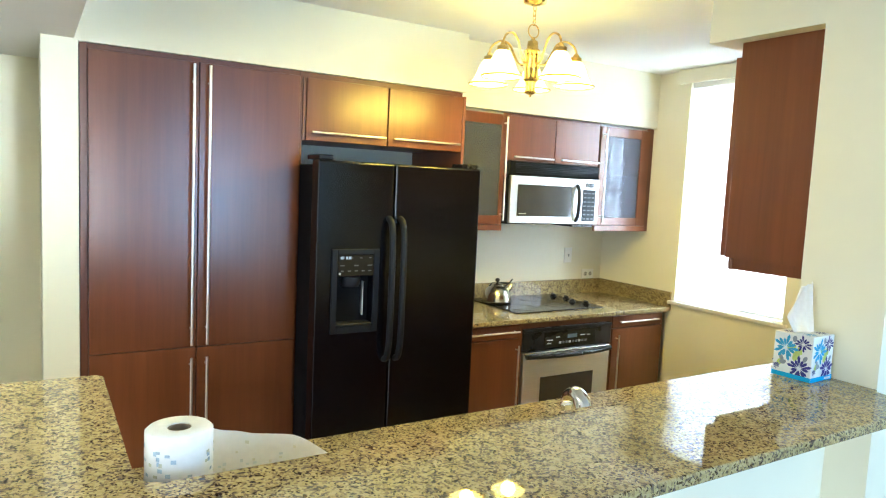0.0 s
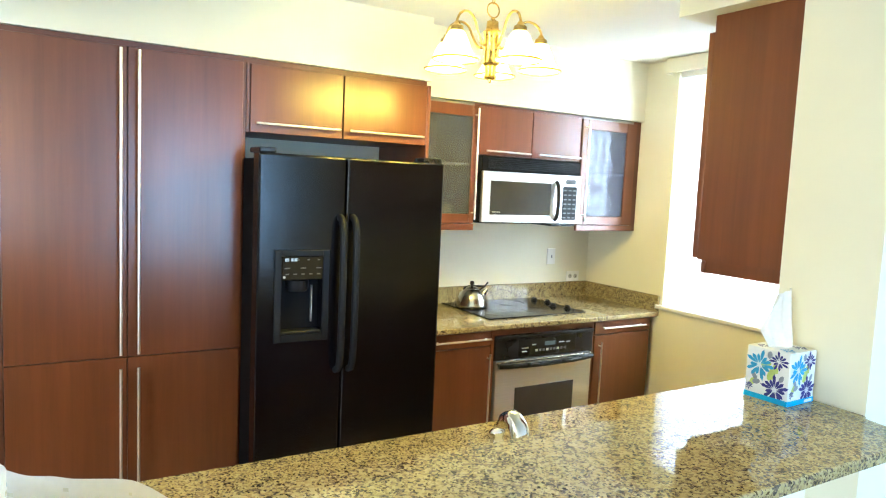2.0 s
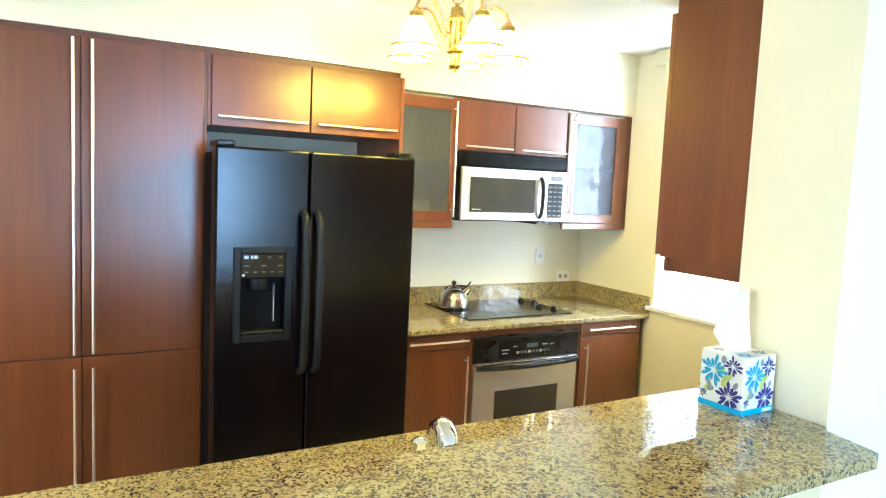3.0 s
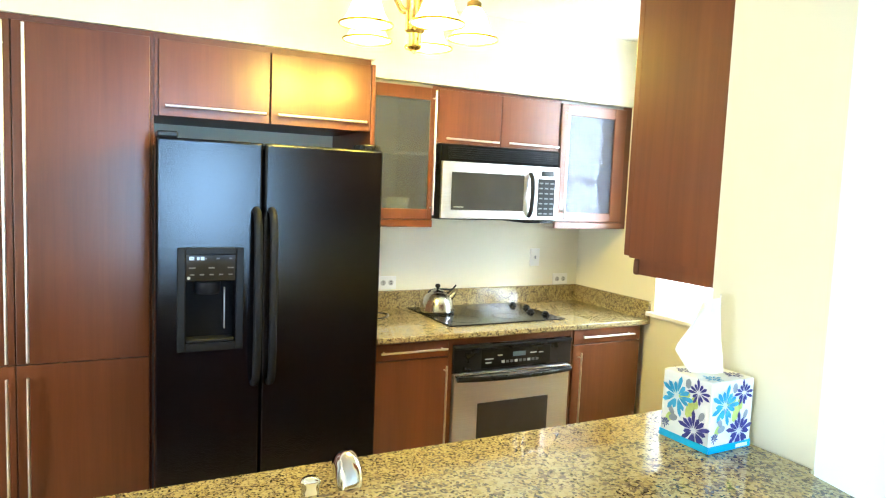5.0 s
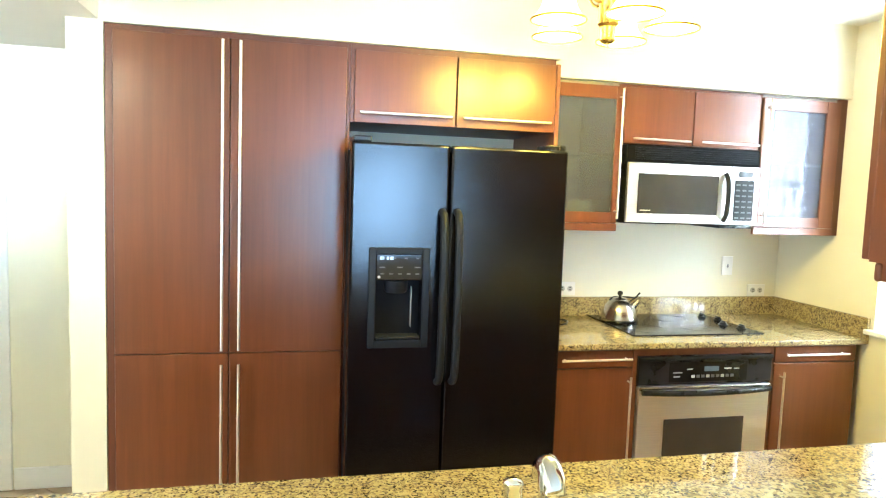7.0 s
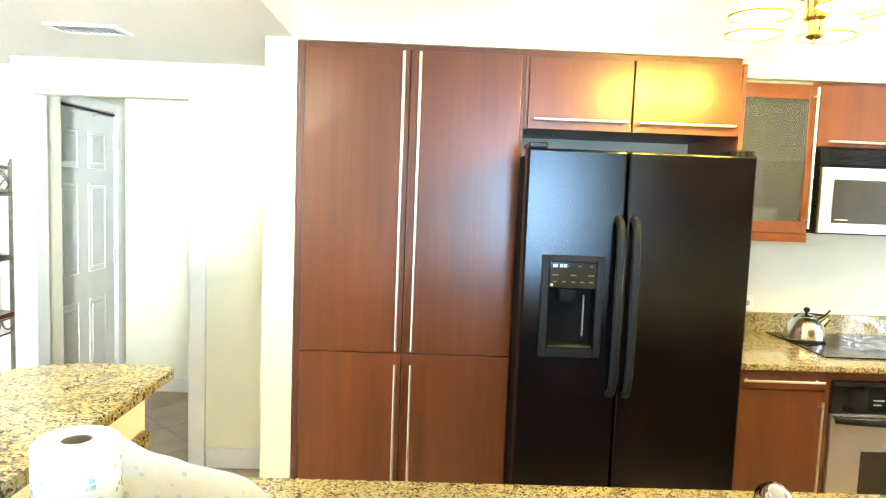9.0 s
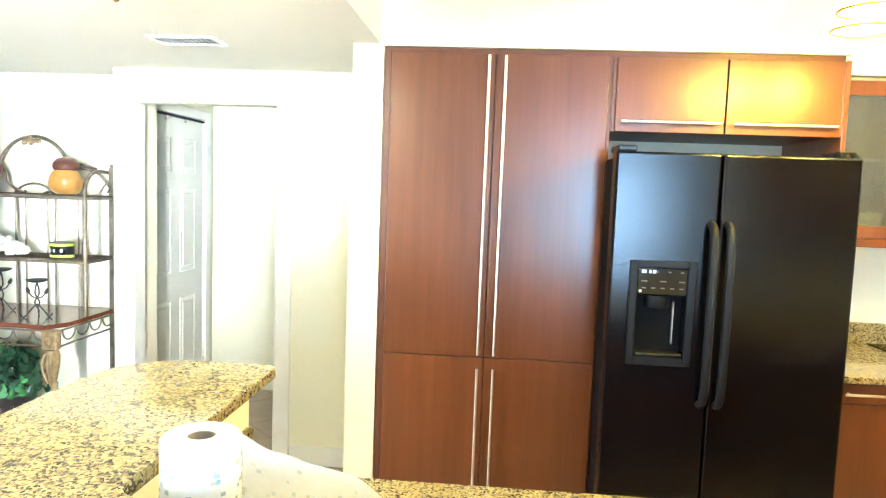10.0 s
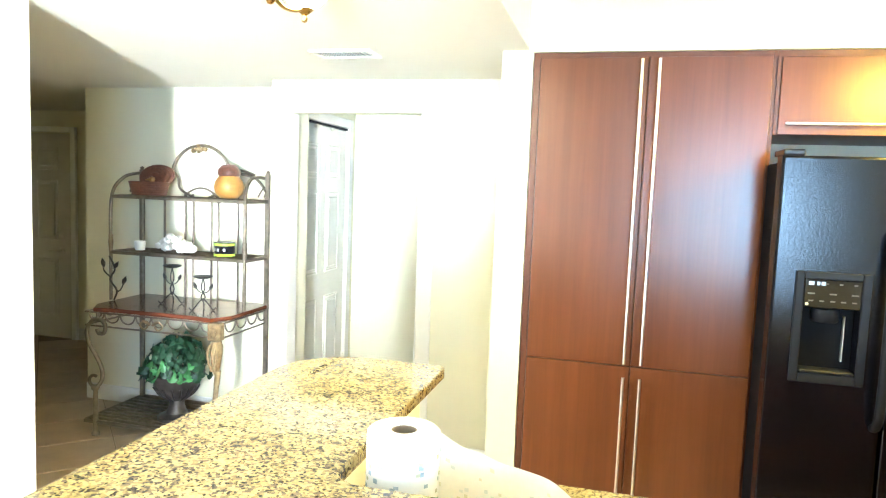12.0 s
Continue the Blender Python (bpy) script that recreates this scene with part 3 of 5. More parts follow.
def recessed_door(xs, zs, y0, y1, depth):
    """A door slab with a rectangular niche in its front."""
    bm = bmesh.new()
    g = [[bm.verts.new((x, y0, z)) for z in zs] for x in xs]
    back = [bm.verts.new((x, y1, z)) for x, z in ((xs[0], zs[0]), (xs[3], zs[0]), (xs[3], zs[3]), (xs[0], zs[3]))]
    rim = [g[1][1], g[2][1], g[2][2], g[1][2]]
    deep = [bm.verts.new((v.co.x, y0 + depth, v.co.z)) for v in rim]
    for i in range(3):
        for j in range(3):
            if (i, j) != (1, 1):
                bm.faces.new((g[i][j], g[i + 1][j], g[i + 1][j + 1], g[i][j + 1]))
    for i in range(4):
        k = (i + 1) % 4
        bm.faces.new((rim[i], rim[k], deep[k], deep[i]))
    bm.faces.new(deep)
    bm.faces.new(back[::-1])
    edge = [[g[i][0] for i in range(4)], [g[3][j] for j in range(4)], [g[i][3] for i in (3, 2, 1, 0)], [g[0][j] for j in (3, 2, 1, 0)]]
    for i, row in enumerate(edge):
        bm.faces.new([*row[::-1], back[i], back[(i + 1) % 4]])
    bmesh.ops.recalc_face_normals(bm, faces=bm.faces[:])
    outer = {v for row in edge for v in row}
    rows = [{a, b} for row in edge for a, b in zip(row, row[1:])]
    bmesh.ops.bevel(bm, geom=[e for e in bm.edges if set(e.verts) in rows], offset=0.010, segments=3, profile=0.5, affect="EDGES", clamp_overlap=True)
    return bm


def make_fridge():
    f = thing("refrigerator", (1.79, 2.9, 0), "black textured side-by-side refrigerator with ice and water dispenser", "refrigerator")
    m, t, b = material("black_textured_steel")
    v = coords(t, jitter=False)
    b.inputs["Base Color"].default_value = (0.0025, 0.0025, 0.004, 1)
    rough_range(t, b, noise_tex(t, v, 6), 0.13, 0.18)
    b.inputs["Specular IOR Level"].default_value = 0.32
    grain = noise_tex(t, coords(t, (1.0, 1.0, 1.5), False), 112, 2, 0.6)
    bump(t, b, grain, 0.30, 0.002)
    part("body", solid(1.345, 2.253, 2.57, 3.28, 0.03, 1.765, bevel=0.006, seg=2), CAVITY, f)
    part("grille", solid(1.36, 2.225, 2.53, 2.57, 0.01, 0.10, bevel=0.004), BLACK_PLASTIC, f)
    left = part("door", recessed_door((1.338, 1.446, 1.636, 1.739), (0.11, 0.986, 1.231, 1.787), 2.482, 2.562, 0.054), m, f, "narrow freezer door")
    right = part("door", solid(1.747, 2.260, 2.482, 2.562, 0.11, 1.787, bevel=0.010, seg=3), m, f, "wide refrigerator door")
    for d, x0, x1 in ((left, 1.345, 1.42), (right, 2.178, 2.253)):
        bm = solid(x0, x1, 2.50, 2.66, 1.768 if d is right else 1.7885, 1.812, bevel=0.006, seg=2)
        part("hinge_cap", bm, BLACK_PLASTIC, f)
    for d, x in ((left, 1.714), (right, 1.777)):
        path = smooth_path([(x, 2.484, 0.80), (x, 2.445, 0.825), (x, 2.428, 0.92), (x, 2.424, 1.16), (x, 2.428, 1.39), (x, 2.445, 1.49), (x, 2.484, 1.516)], 6)
        bm = tube(bmesh.new(), path, 0.0165, 12)
        part("handle", bm, CHARCOAL_PLASTIC, d, "curved charcoal handle", 50)
    # dispenser
    disp = part("dispenser_surround", bmesh.new(), CHARCOAL_PLASTIC, f)
    bm = bmesh.new()
    for q in ((1.415, 1.445, 0.95, 1.365), (1.637, 1.667, 0.95, 1.365), (1.445, 1.637, 1.338, 1.365), (1.445, 1.637, 0.95, 0.985)):
        box(bm, q[0], q[1], 2.470, 2.4815, q[2], q[3], 0.004, 2)
    disp.data.materials.clear()
    bm.to_mesh(disp.data)
    bm.free()
    disp.data.materials.append(CHARCOAL_PLASTIC)
    part("control_panel", solid(1.446, 1.636, 2.4725, 2.4812, 1.232, 1.337, bevel=0.002), BLACK_GLASS, disp, "glossy black control panel")
    part("cavity", solid(1.4465, 1.6355, 2.5335, 2.5355, 0.9865, 1.2305), CAVITY, disp)
    bm = lathe(bmesh.new(), [(0.0, 0.0), (0.042, 0.0), (0.05, 0.012), (0.05, 0.05), (0.0, 0.05)], (1.535, 2.526, 1.175), 20)
    part("spout", bm, CHARCOAL_PLASTIC, disp, smooth=40)
    part("paddle", solid(1.598, 1.601, 2.510, 2.5332, 1.03, 1.20, bevel=0.001), HANDLE_STEEL, disp)
    part("drip_tray", solid(1.45, 1.632, 2.466, 2.533, 0.9865, 1.0, bevel=0.004), CHARCOAL_PLASTIC, disp)
    for z, n, w in ((1.258, 5, 0.016), (1.285, 3, 0.024), (1.322, 4, 0.012)):
        for k in range(n):
            x = 1.47 + k * (0.145 / (n - 1))
            part("marking", solid(x - w / 2, x + w / 2, 2.4717, 2.4724, z - 0.0025, z + 0.0025), DIM_MARK, disp)
    for x, w in ((1.468, 0.018), (1.492, 0.010), (1.508, 0.014)):
        part("display_digit", solid(x - w / 2, x + w / 2, 2.4717, 2.4724, 1.316, 1.329), DISPLAY, disp)
    part("badge", lathe(bmesh.new(), [(0, 0), (0.006, 0), (0.006, 0.001), (0, 0.001)], (0, 0, 0), 14, pose(1.457, 2.4722, 1.245, 90)), GREY_MARK, disp)
    return f


make_fridge()


def glass_cabinet(x0, x1, door0, door1, hx, label, g0, g1):
    c = thing("wall_cabinet", ((x0 + x1) / 2, 3.1, 1.43), label, "cabinet", "wall cabinets")
    for a in (x0, x1 - 0.016):
        part("side_panel", solid(a, a + 0.016, 2.892, 3.33, 1.455, 2.16), CHERRY_DARK, c)
    for z in (1.455, 1.80, 2.144):
        part("shelf", solid(x0 + 0.0162, x1 - 0.0162, 2.90 if z < 2 else 2.892, 3.32, z, z + 0.016), MELAMINE, c)
    part("back_panel", solid(x0 + 0.0162, x1 - 0.0162, 3.3202, 3.33, 1.455, 2.16), MELAMINE, c)
    part("light_rail", solid(x0, x1, 2.872, 2.8915, 1.428, 1.4655, bevel=0.002), CHERRY, c)
    z0, z1 = 1.468, 2.143
    d = part("door", bmesh.new(), CHERRY, c)
    bm = bmesh.new()
    for q in ((door0, g0, z0, z1), (g1, door1, z0, z1), (g0, g1, z0, 1.522), (g0, g1, 2.080, z1)):
        box(bm, q[0], q[1], 2.870, 2.890, q[2], q[3], 0.002)
    bm.to_mesh(d.data)
    bm.free()
    pane = part("glass", solid(g0 - 0.004, g1 + 0.004, 2.878, 2.883, 1.518, 2.084), FROSTED, d, "frosted glass pane")
    pane.visible_shadow = False
    bar_handle(d, (hx, 2.870, 1.492), (hx, 2.870, 2.128), OUT, 0.032, 0.006)
    return c


glass_cabinet(2.318, 2.702, 2.322, 2.698, 2.684, "cherry wall cabinet with frosted glass door", 2.366, 2.668)
glass_cabinet(3.492, 3.985, 3.50, 3.978, 3.528, "cherry wall cabinet with frosted glass door beside the window", 3.548, 3.893)
structure("filler", solid(3.9855, 4.0395, 2.895, 2.91, 1.428, 2.164), CHERRY_DARK, "narrow cherry filler strip", "trim")

# bowls seen dimly behind the frosted door
for x, y, r, h in ((2.435, 3.02, 0.045, 0.10), (2.555, 3.00, 0.062, 0.105)):
    b = thing("bowl", (x, y, 1.4715), "pale ceramic bowl behind frosted glass", "bowl", "bowls")
    part("bowl_body", lathe(bmesh.new(), [(0, 0), (r * 0.5, 0), (r * 0.9, h * 0.5), (r, h), (r - 0.004, h), (r * 0.8, h * 0.5), (0, 0.006)], (x, y, 1.4715)), WHITE_PLASTIC, b, smooth=50)

mid = thing("wall_cabinet", (3.1, 3.1, 1.865), "short cherry wall cabinet above the microwave with two lift doors", "cabinet", "wall cabinets")
bm = solid(2.703, 3.491, 2.893, 3.33, 1.866, 2.16)
part("body", bm, CHERRY_DARK, mid)
for x0, x1, a, b in ((2.712, 3.095, 2.752, 3.073), (3.101, 3.485, 3.138, 3.472)):
    d = front(mid, x0, x1, 1.870, 2.143, 2.870)
    bar_handle(d, (a, 2.870, 1.892), (b, 2.870, 1.890), OUT, 0.028, 0.0055)


def make_microwave():
    mw = thing("microwave", (3.115, 3.08, 1.465), "stainless steel over-range microwave with black vent grille", "microwave")
    part("body", solid(2.738, 3.492, 2.870, 3.33, 1.470, 1.8655, bevel=0.003), BLACK_PLASTIC, mw)
    v = part("vent_grille", solid(2.738, 3.492, 2.862, 2.8695, 1.780, 1.862, bevel=0.002), CAVITY, mw)
    for k in range(6):
        z = 1.793 + k * 0.0112
        part("louvre", solid(2.775, 3.478, 2.852, 2.8615, z, z + 0.0062, bevel=0.001), CHARCOAL_PLASTIC, v)
    d = part("door", solid(2.738, 3.322, 2.848, 2.8695, 1.476, 1.777, bevel=0.005, seg=2), BRUSHED, mw, "brushed steel door")
    part("window", solid(2.795, 3.25, 2.8455, 2.8478, 1.523, 1.722, bevel=0.001), REFLECT_GREY_GLASS, d, "dark glass window")
    part("marking", solid(2.81, 2.87, 2.8445, 2.8452, 1.536, 1.541), GREY_MARK, d)
    bm = tube(bmesh.new(), smooth_path([(3.29, 2.847, 1.495), (3.29, 2.826, 1.53), (3.29, 2.818, 1.615), (3.29, 2.826, 1.70), (3.29, 2.847, 1.735)], 6), 0.012, 10)
    part("handle", bm, CHARCOAL_PLASTIC, d, "black bowed handle", 50)
    c = part("control_panel", solid(3.324, 3.492, 2.849, 2.8695, 1.476, 1.777, bevel=0.004, seg=2), BRUSHED, mw, "brushed steel control panel")
    part("keypad", solid(3.345, 3.462, 2.8475, 2.8489, 1.497, 1.707, bevel=0.0006), CHARCOAL_PLASTIC, c)
    part("display", solid(3.365, 3.45, 2.8475, 2.8489, 1.722, 1.752, bevel=0.0006), BLACK_GLASS, c)
    for r in range(7):
        for k in range(3):
            x, z = 3.366 + k * 0.037, 1.512 + r * 0.0285
            part("key", solid(x - 0.012, x + 0.012, 2.8463, 2.8474, z - 0.004, z + 0.004), DIM_MARK, c)
    part("underside_lamp", solid(3.30, 3.49, 2.89, 3.15, 1.455, 1.4695), BLACK_PLASTIC, mw)
    return mw


make_microwave()

# base cabinets, counter, oven


def base_cabinet(x0, x1, label, hx, dh):
    c = thing("base_cabinet", ((x0 + x1) / 2, 3.0, 0), label, "cabinet", "base cabinets")
    bm = solid(x0, x1, 2.662, 3.33, 0.10, 0.883)
    box(bm, x0, x1, 2.72, 3.33, 0.0, 0.10)
    part("body", bm, CHERRY_DARK, c)
    d = front(c, x0 + 0.004, x1 - 0.004, 0.797, 0.876, 2.64, "drawer_front")
    bar_handle(d, (dh[0], 2.64, 0.838), (dh[1], 2.64, 0.838), OUT, 0.03, 0.0055)
    d = front(c, x0 + 0.004, x1 - 0.004, 0.105, 0.790, 2.64)
    bar_handle(d, (hx, 2.64, 0.30), (hx, 2.64, 0.752), OUT, 0.03, 0.0055)
    return c


base_cabinet(2.316, 2.712, "cherry base cabinet with drawer and door beside the oven", 2.688, (2.335, 2.69))
base_cabinet(3.492, 3.985, "cherry base cabinet with drawer and door at the wall", 3.533, (3.545, 3.915))
oc = thing("oven_cabinet", (3.1, 3.0, 0), "cherry housing around the built-in oven", "cabinet")
bm = solid(2.713, 2.734, 2.645, 3.33, 0.0, 0.883)
box(bm, 3.476, 3.491, 2.645, 3.33, 0.0, 0.883)
box(bm, 2.734, 3.476, 2.647, 2.70, 0.845, 0.883)
box(bm, 2.734, 3.476, 2.647, 2.70, 0.0, 0.15)
part("body", bm, CHERRY, oc)


def make_oven():
    o = thing("oven", (3.105, 2.95, 0.15), "built-in stainless steel oven with black control panel", "oven")
    part("body", solid(2.737, 3.473, 2.66, 3.25, 0.151, 0.842), BLACK_PLASTIC, o)
    p = part("control_panel", solid(2.737, 3.473, 2.632, 2.6595, 0.702, 0.842, bevel=0.004, seg=2), BLACK_PLASTIC, o)
    part("top_rim", solid(2.737, 3.473, 2.622, 2.6315, 0.822, 0.842, bevel=0.004, seg=2), CHARCOAL_PLASTIC, p)
    part("glass_strip", solid(2.90, 3.33, 2.6295, 2.6318, 0.715, 0.812), BLACK_GLASS, p)
    for k in range(9):
        x = 3.03 + k * 0.027
        part("key", solid(x - 0.009, x + 0.009, 2.6283, 2.6292, 0.735, 0.749), DIM_MARK if k % 3 else GREY_MARK, p)
    for x, w, z in ((2.945, 0.05, 0.762), (3.01, 0.03, 0.778), (3.22, 0.04, 0.778), (3.27, 0.03, 0.776), (2.94, 0.035, 0.742)):
        part("marking", solid(x - w / 2, x + w / 2, 2.6283, 2.6292, z - 0.003, z + 0.003), GREY_MARK, p)
    part("display", solid(3.09, 3.17, 2.6283, 2.6292, 0.766, 0.79), PALE_BLUE, p)
    d = part("door", solid(2.742, 3.468, 2.630, 2.6595, 0.165, 0.696, bevel=0.005, seg=2), BRUSHED, o, "brushed steel oven door")
    part("window", solid(2.885, 3.330, 2.6275, 2.6298, 0.245, 0.532, bevel=0.001), OVEN_GLASS, d, "dark oven glass")
    bm = tube(bmesh.new(), smooth_path([(2.752, 2.612, 0.674), (2.90, 2.596, 0.670), (3.105, 2.590, 0.668), (3.31, 2.596, 0.670), (3.458, 2.612, 0.674)], 5), 0.014, 10)
    for x in (2.765, 3.445):
        tube(bm, [(x, 2.612, 0.673), (x, 2.632, 0.673)], 0.010, 8)
    part("handle", bm, BLACK_PLASTIC, d, "bowed black towel-bar handle", 50)
    part("top_strip", solid(2.744, 3.466, 2.618, 2.6295, 0.680, 0.6955, bevel=0.003, seg=2), KETTLE_STEEL, d, "polished steel top strip")
    return o


make_oven()
counter = thing("countertop", (3.18, 3.0, 0.884), "speckled brown granite countertop with low backsplash", "countertop")
part("slab", slab_outline(bmesh.new(), [(2.316, 2.615), (4.018, 2.615), (4.018, 3.313), (2.316, 3.313)], 0.884, 0.914), GRANITE, counter)
part("backsplash", solid(2.316, 4.018, 3.314, 3.334, 0.886, 1.020, bevel=0.003), GRANITE, counter)
part("backsplash", solid(4.019, 4.039, 2.622, 3.334, 0.886, 1.020, bevel=0.003), GRANITE, counter)
cook = thing("cooktop", (3.14, 3.02, 0.914), "black glass electric cooktop with four knobs", "cooktop")
part("glass_top", solid(2.770, 3.515, 2.752, 3.298, 0.9145, 0.921, bevel=0.003, seg=2), COOK_GLASS, cook)
for x, y in ((3.443, 3.191), (3.479, 3.093), (3.424, 2.968), (3.468, 2.875)):
    bm = lathe(bmesh.new(), [(0, 0), (0.026, 0), (0.026, 0.003), (0.020, 0.006), (0.018, 0.015), (0.014, 0.017), (0, 0.017)], (x, y, 0.921), 18)
    box(bm, x - 0.005, x + 0.005, y - 0.018, y + 0.018, 0.936, 0.944, 0.002)
    part("knob", bm, BLACK_PLASTIC, cook, smooth=40)
for x, y, r in ((2.93, 2.90, 0.10), (3.22, 2.91, 0.08), (2.93, 3.16, 0.08), (3.21, 3.16, 0.10)):
    bm = bmesh.new()
    tube(bm, arc((x, y, 0.9212), r, 0, 350, 35, "xy"), 0.0006, 4, True)
    part("burner_ring", bm, CHARCOAL_PLASTIC, cook)

kx, ky, kz = 2.875, 3.115, 0.9215
ket = thing("kettle", (kx, ky, kz), "polished steel stovetop kettle with black knob and handle", "kettle")
part("kettle_body", lathe(bmesh.new(), [(0, 0), (0.096, 0), (0.101, 0.006), (0.100, 0.02), (0.094, 0.05), (0.080, 0.084), (0.056, 0.110), (0.046, 0.118), (0.0, 0.121)], (kx, ky, kz), 36), KETTLE_STEEL, ket, smooth=50)
part("lid", lathe(bmesh.new(), [(0.043, 0.1185), (0.038, 0.127), (0.014, 0.133), (0.0, 0.133)], (kx, ky, kz), 28), KETTLE_STEEL, ket, smooth=50)
part("lid_knob", lathe(bmesh.new(), [(0, 0.130), (0.006, 0.131), (0.006, 0.138), (0.014, 0.146), (0.016, 0.154), (0.011, 0.164), (0, 0.167)], (kx, ky, kz), 18), BLACK_PLASTIC, ket, "black ball knob", 50)
part("spout", tube(bmesh.new(), [(kx + 0.062, ky - 0.02, kz + 0.075), (kx + 0.082, ky - 0.028, kz + 0.10), (kx + 0.094, ky - 0.032, kz + 0.118)], [0.022, 0.016, 0.013], 12), KETTLE_STEEL, ket, smooth=50)
bm = tube(bmesh.new(), smooth_path([(kx + 0.05, ky - 0.018, kz + 0.112), (kx + 0.075, ky - 0.025, kz + 0.128), (kx + 0.10, ky - 0.034, kz + 0.160)], 5), 0.005, 8)
tube(bm, smooth_path([(kx - 0.05, ky + 0.018, kz + 0.112), (kx - 0.02, ky + 0.03, kz + 0.126), (kx + 0.05, ky + 0.02, kz + 0.128), (kx + 0.072, ky - 0.02, kz + 0.130)], 5), 0.006, 8)
part("handle", bm, BLACK_PLASTIC, ket, "black handle", 50)

cord = thing("power_cord", (2.47, 3.12, 0.914), "thin black power cord lying on the counter", "cord")
part("cable", tube(bmesh.new(), smooth_path([(2.34, 3.20, 0.918), (2.43, 3.16, 0.918), (2.53, 3.20, 0.918), (2.585, 3.15, 0.918), (2.53, 3.06, 0.918), (2.42, 3.05, 0.918), (2.33, 3.08, 0.918)], 8), 0.0035, 8), BLACK_PLASTIC, cord, smooth=50)


def wall_plate(name, x0, x1, z0, z1, label, kind):
    p = thing(name, ((x0 + x1) / 2, 3.33, z0), label, "outlet" if kind == "outlet" else "switch")
    part("plate", solid(x0, x1, 3.327, 3.3345, z0, z1, bevel=0.002, seg=2), WHITE_PLASTIC, p)
    cx, cz = (x0 + x1) / 2, (z0 + z1) / 2
    if kind == "outlet":
        for s in (-1, 1):
            x = cx + s * (x1 - x0) * 0.21
            r = part("receptacle", lathe(bmesh.new(), [(0, 0), (0.0165, 0), (0.016, 0.002), (0, 0.002)], (0, 0, 0), 18, pose(x, 3.3268, cz, 90)), SOCKET, p)
            for dz in (-0.006, 0.006):
                part("slot", solid(x - 0.006, x + 0.006, 3.3235, 3.3246, cz + dz - 0.002, cz + dz + 0.002), BLACK_PLASTIC, r)
    else:
        part("toggle", solid(cx - 0.005, cx + 0.005, 3.318, 3.3268, cz - 0.010, cz + 0.010, bevel=0.002), GREY_MARK, p)


wall_plate("wall_switch", 3.650, 3.723, 1.150, 1.264, "white single switch plate on the kitchen wall", "switch")
wall_plate("wall_outlet", 3.840, 3.960, 1.022, 1.095, "white sideways double outlet above the backsplash", "outlet")
wall_plate("wall_outlet", 2.590, 2.705, 1.028, 1.106, "white sideways double outlet behind the fridge side", "outlet")

# ---- bar, sink counter, hanging cabinet ----
def round_corner(c, r, a0, a1, n=8):
    return [(c[0] + r * math.cos(radians(a0 + (a1 - a0) * i / n)), c[1] + r * math.sin(radians(a0 + (a1 - a0) * i / n))) for i in range(n + 1)]


BAR_Z = 1.154
bar = thing("bar_countertop", (1.2, 0.6, BAR_Z - 0.03), "raised L-shaped speckled granite bar top with eased edges", "countertop")
outline = [(2.240, 0.305), (2.266, 0.317), (2.272, 0.335), (2.288, 0.457), (2.317, 0.457), (2.317, 0.701)]
outline += round_corner((0.385, 0.739), 0.040, -90, -180, 6)
outline += round_corner((0.325, 1.408), 0.027, 0, 90, 4) + round_corner((0.15, 1.245), 0.19, 90, 180, 10)
outline += [(-0.04, 0.305)]
part("slab", slab_outline(bmesh.new(), outline, BAR_Z - 0.028, BAR_Z, 0.005), GRANITE, bar)

sink_counter = thing("sink_countertop", (1.3, 1.08, 0.884), "lower speckled granite counter behind the bar", "countertop")
part("slab", slab_outline(bmesh.new(), [(0.302, 0.691), (2.316, 0.691), (2.316, 0.723), (4.038, 0.723), (4.038, 1.357), (0.302, 1.357)], 0.884, 0.914, 0.006), GRANITE, sink_counter)
part("backsplash", solid(0.301, 0.323, 0.745, 1.35, 0.9145, 1.022, bevel=0.003), GRANITE, sink_counter)
for k, (x0, x1) in enumerate(((0.31, 0.90), (0.902, 1.50), (1.502, 2.10), (2.102, 2.70), (2.702, 3.35), (3.352, 4.03))):
    c = thing("base_cabinet", ((x0 + x1) / 2, 1.02, 0), "cherry base cabinet under the lower counter", "cabinet", "sink cabinets")
    part("body", solid(x0, x1, 0.745, 1.305, 0.0, 0.883), CHERRY_DARK, c)
    part("door", solid(x0 + 0.004, x1 - 0.004, 1.306, 1.326, 0.10, 0.876, bevel=0.002), CHERRY, c)

fau = thing("faucet", (1.576, 0.900, 0.914), "chrome kitchen faucet with low spout and side sprayer", "faucet")
part("base", lathe(bmesh.new(), [(0, 0), (0.03, 0), (0.03, 0.008), (0.022, 0.014), (0.021, 0.09), (0.024, 0.12), (0.0, 0.12)], (1.576, 0.900, 0.9145), 24), CHROME, fau, smooth=40)
bm = tube(bmesh.new(), smooth_path([(1.576, 0.895, 1.003), (1.577, 0.902, 1.053), (1.581, 0.922, 1.081), (1.585, 0.950, 1.087), (1.588, 0.978, 1.073), (1.589, 0.990, 1.053)], 6), [0.026] * 12 + [0.025] * 7 + [0.022] * 6 + [0.019] * 6, 16)
part("spout", bm, CHROME, fau, "chrome curved pull-out spout", 60)
bm = tube(bmesh.new(), smooth_path([(1.491, 0.875, 0.9145), (1.492, 0.875, 0.98), (1.493, 0.880, 1.033), (1.495, 0.888, 1.077), (1.496, 0.892, 1.097)], 5), [0.016] * 6 + [0.013] * 4 + [0.017] * 6 + [0.019, 0.019, 0.017, 0.013, 0.006], 14)
part("side_lever", bm, CHROME, fau, "chrome lever beside the spout", 60)

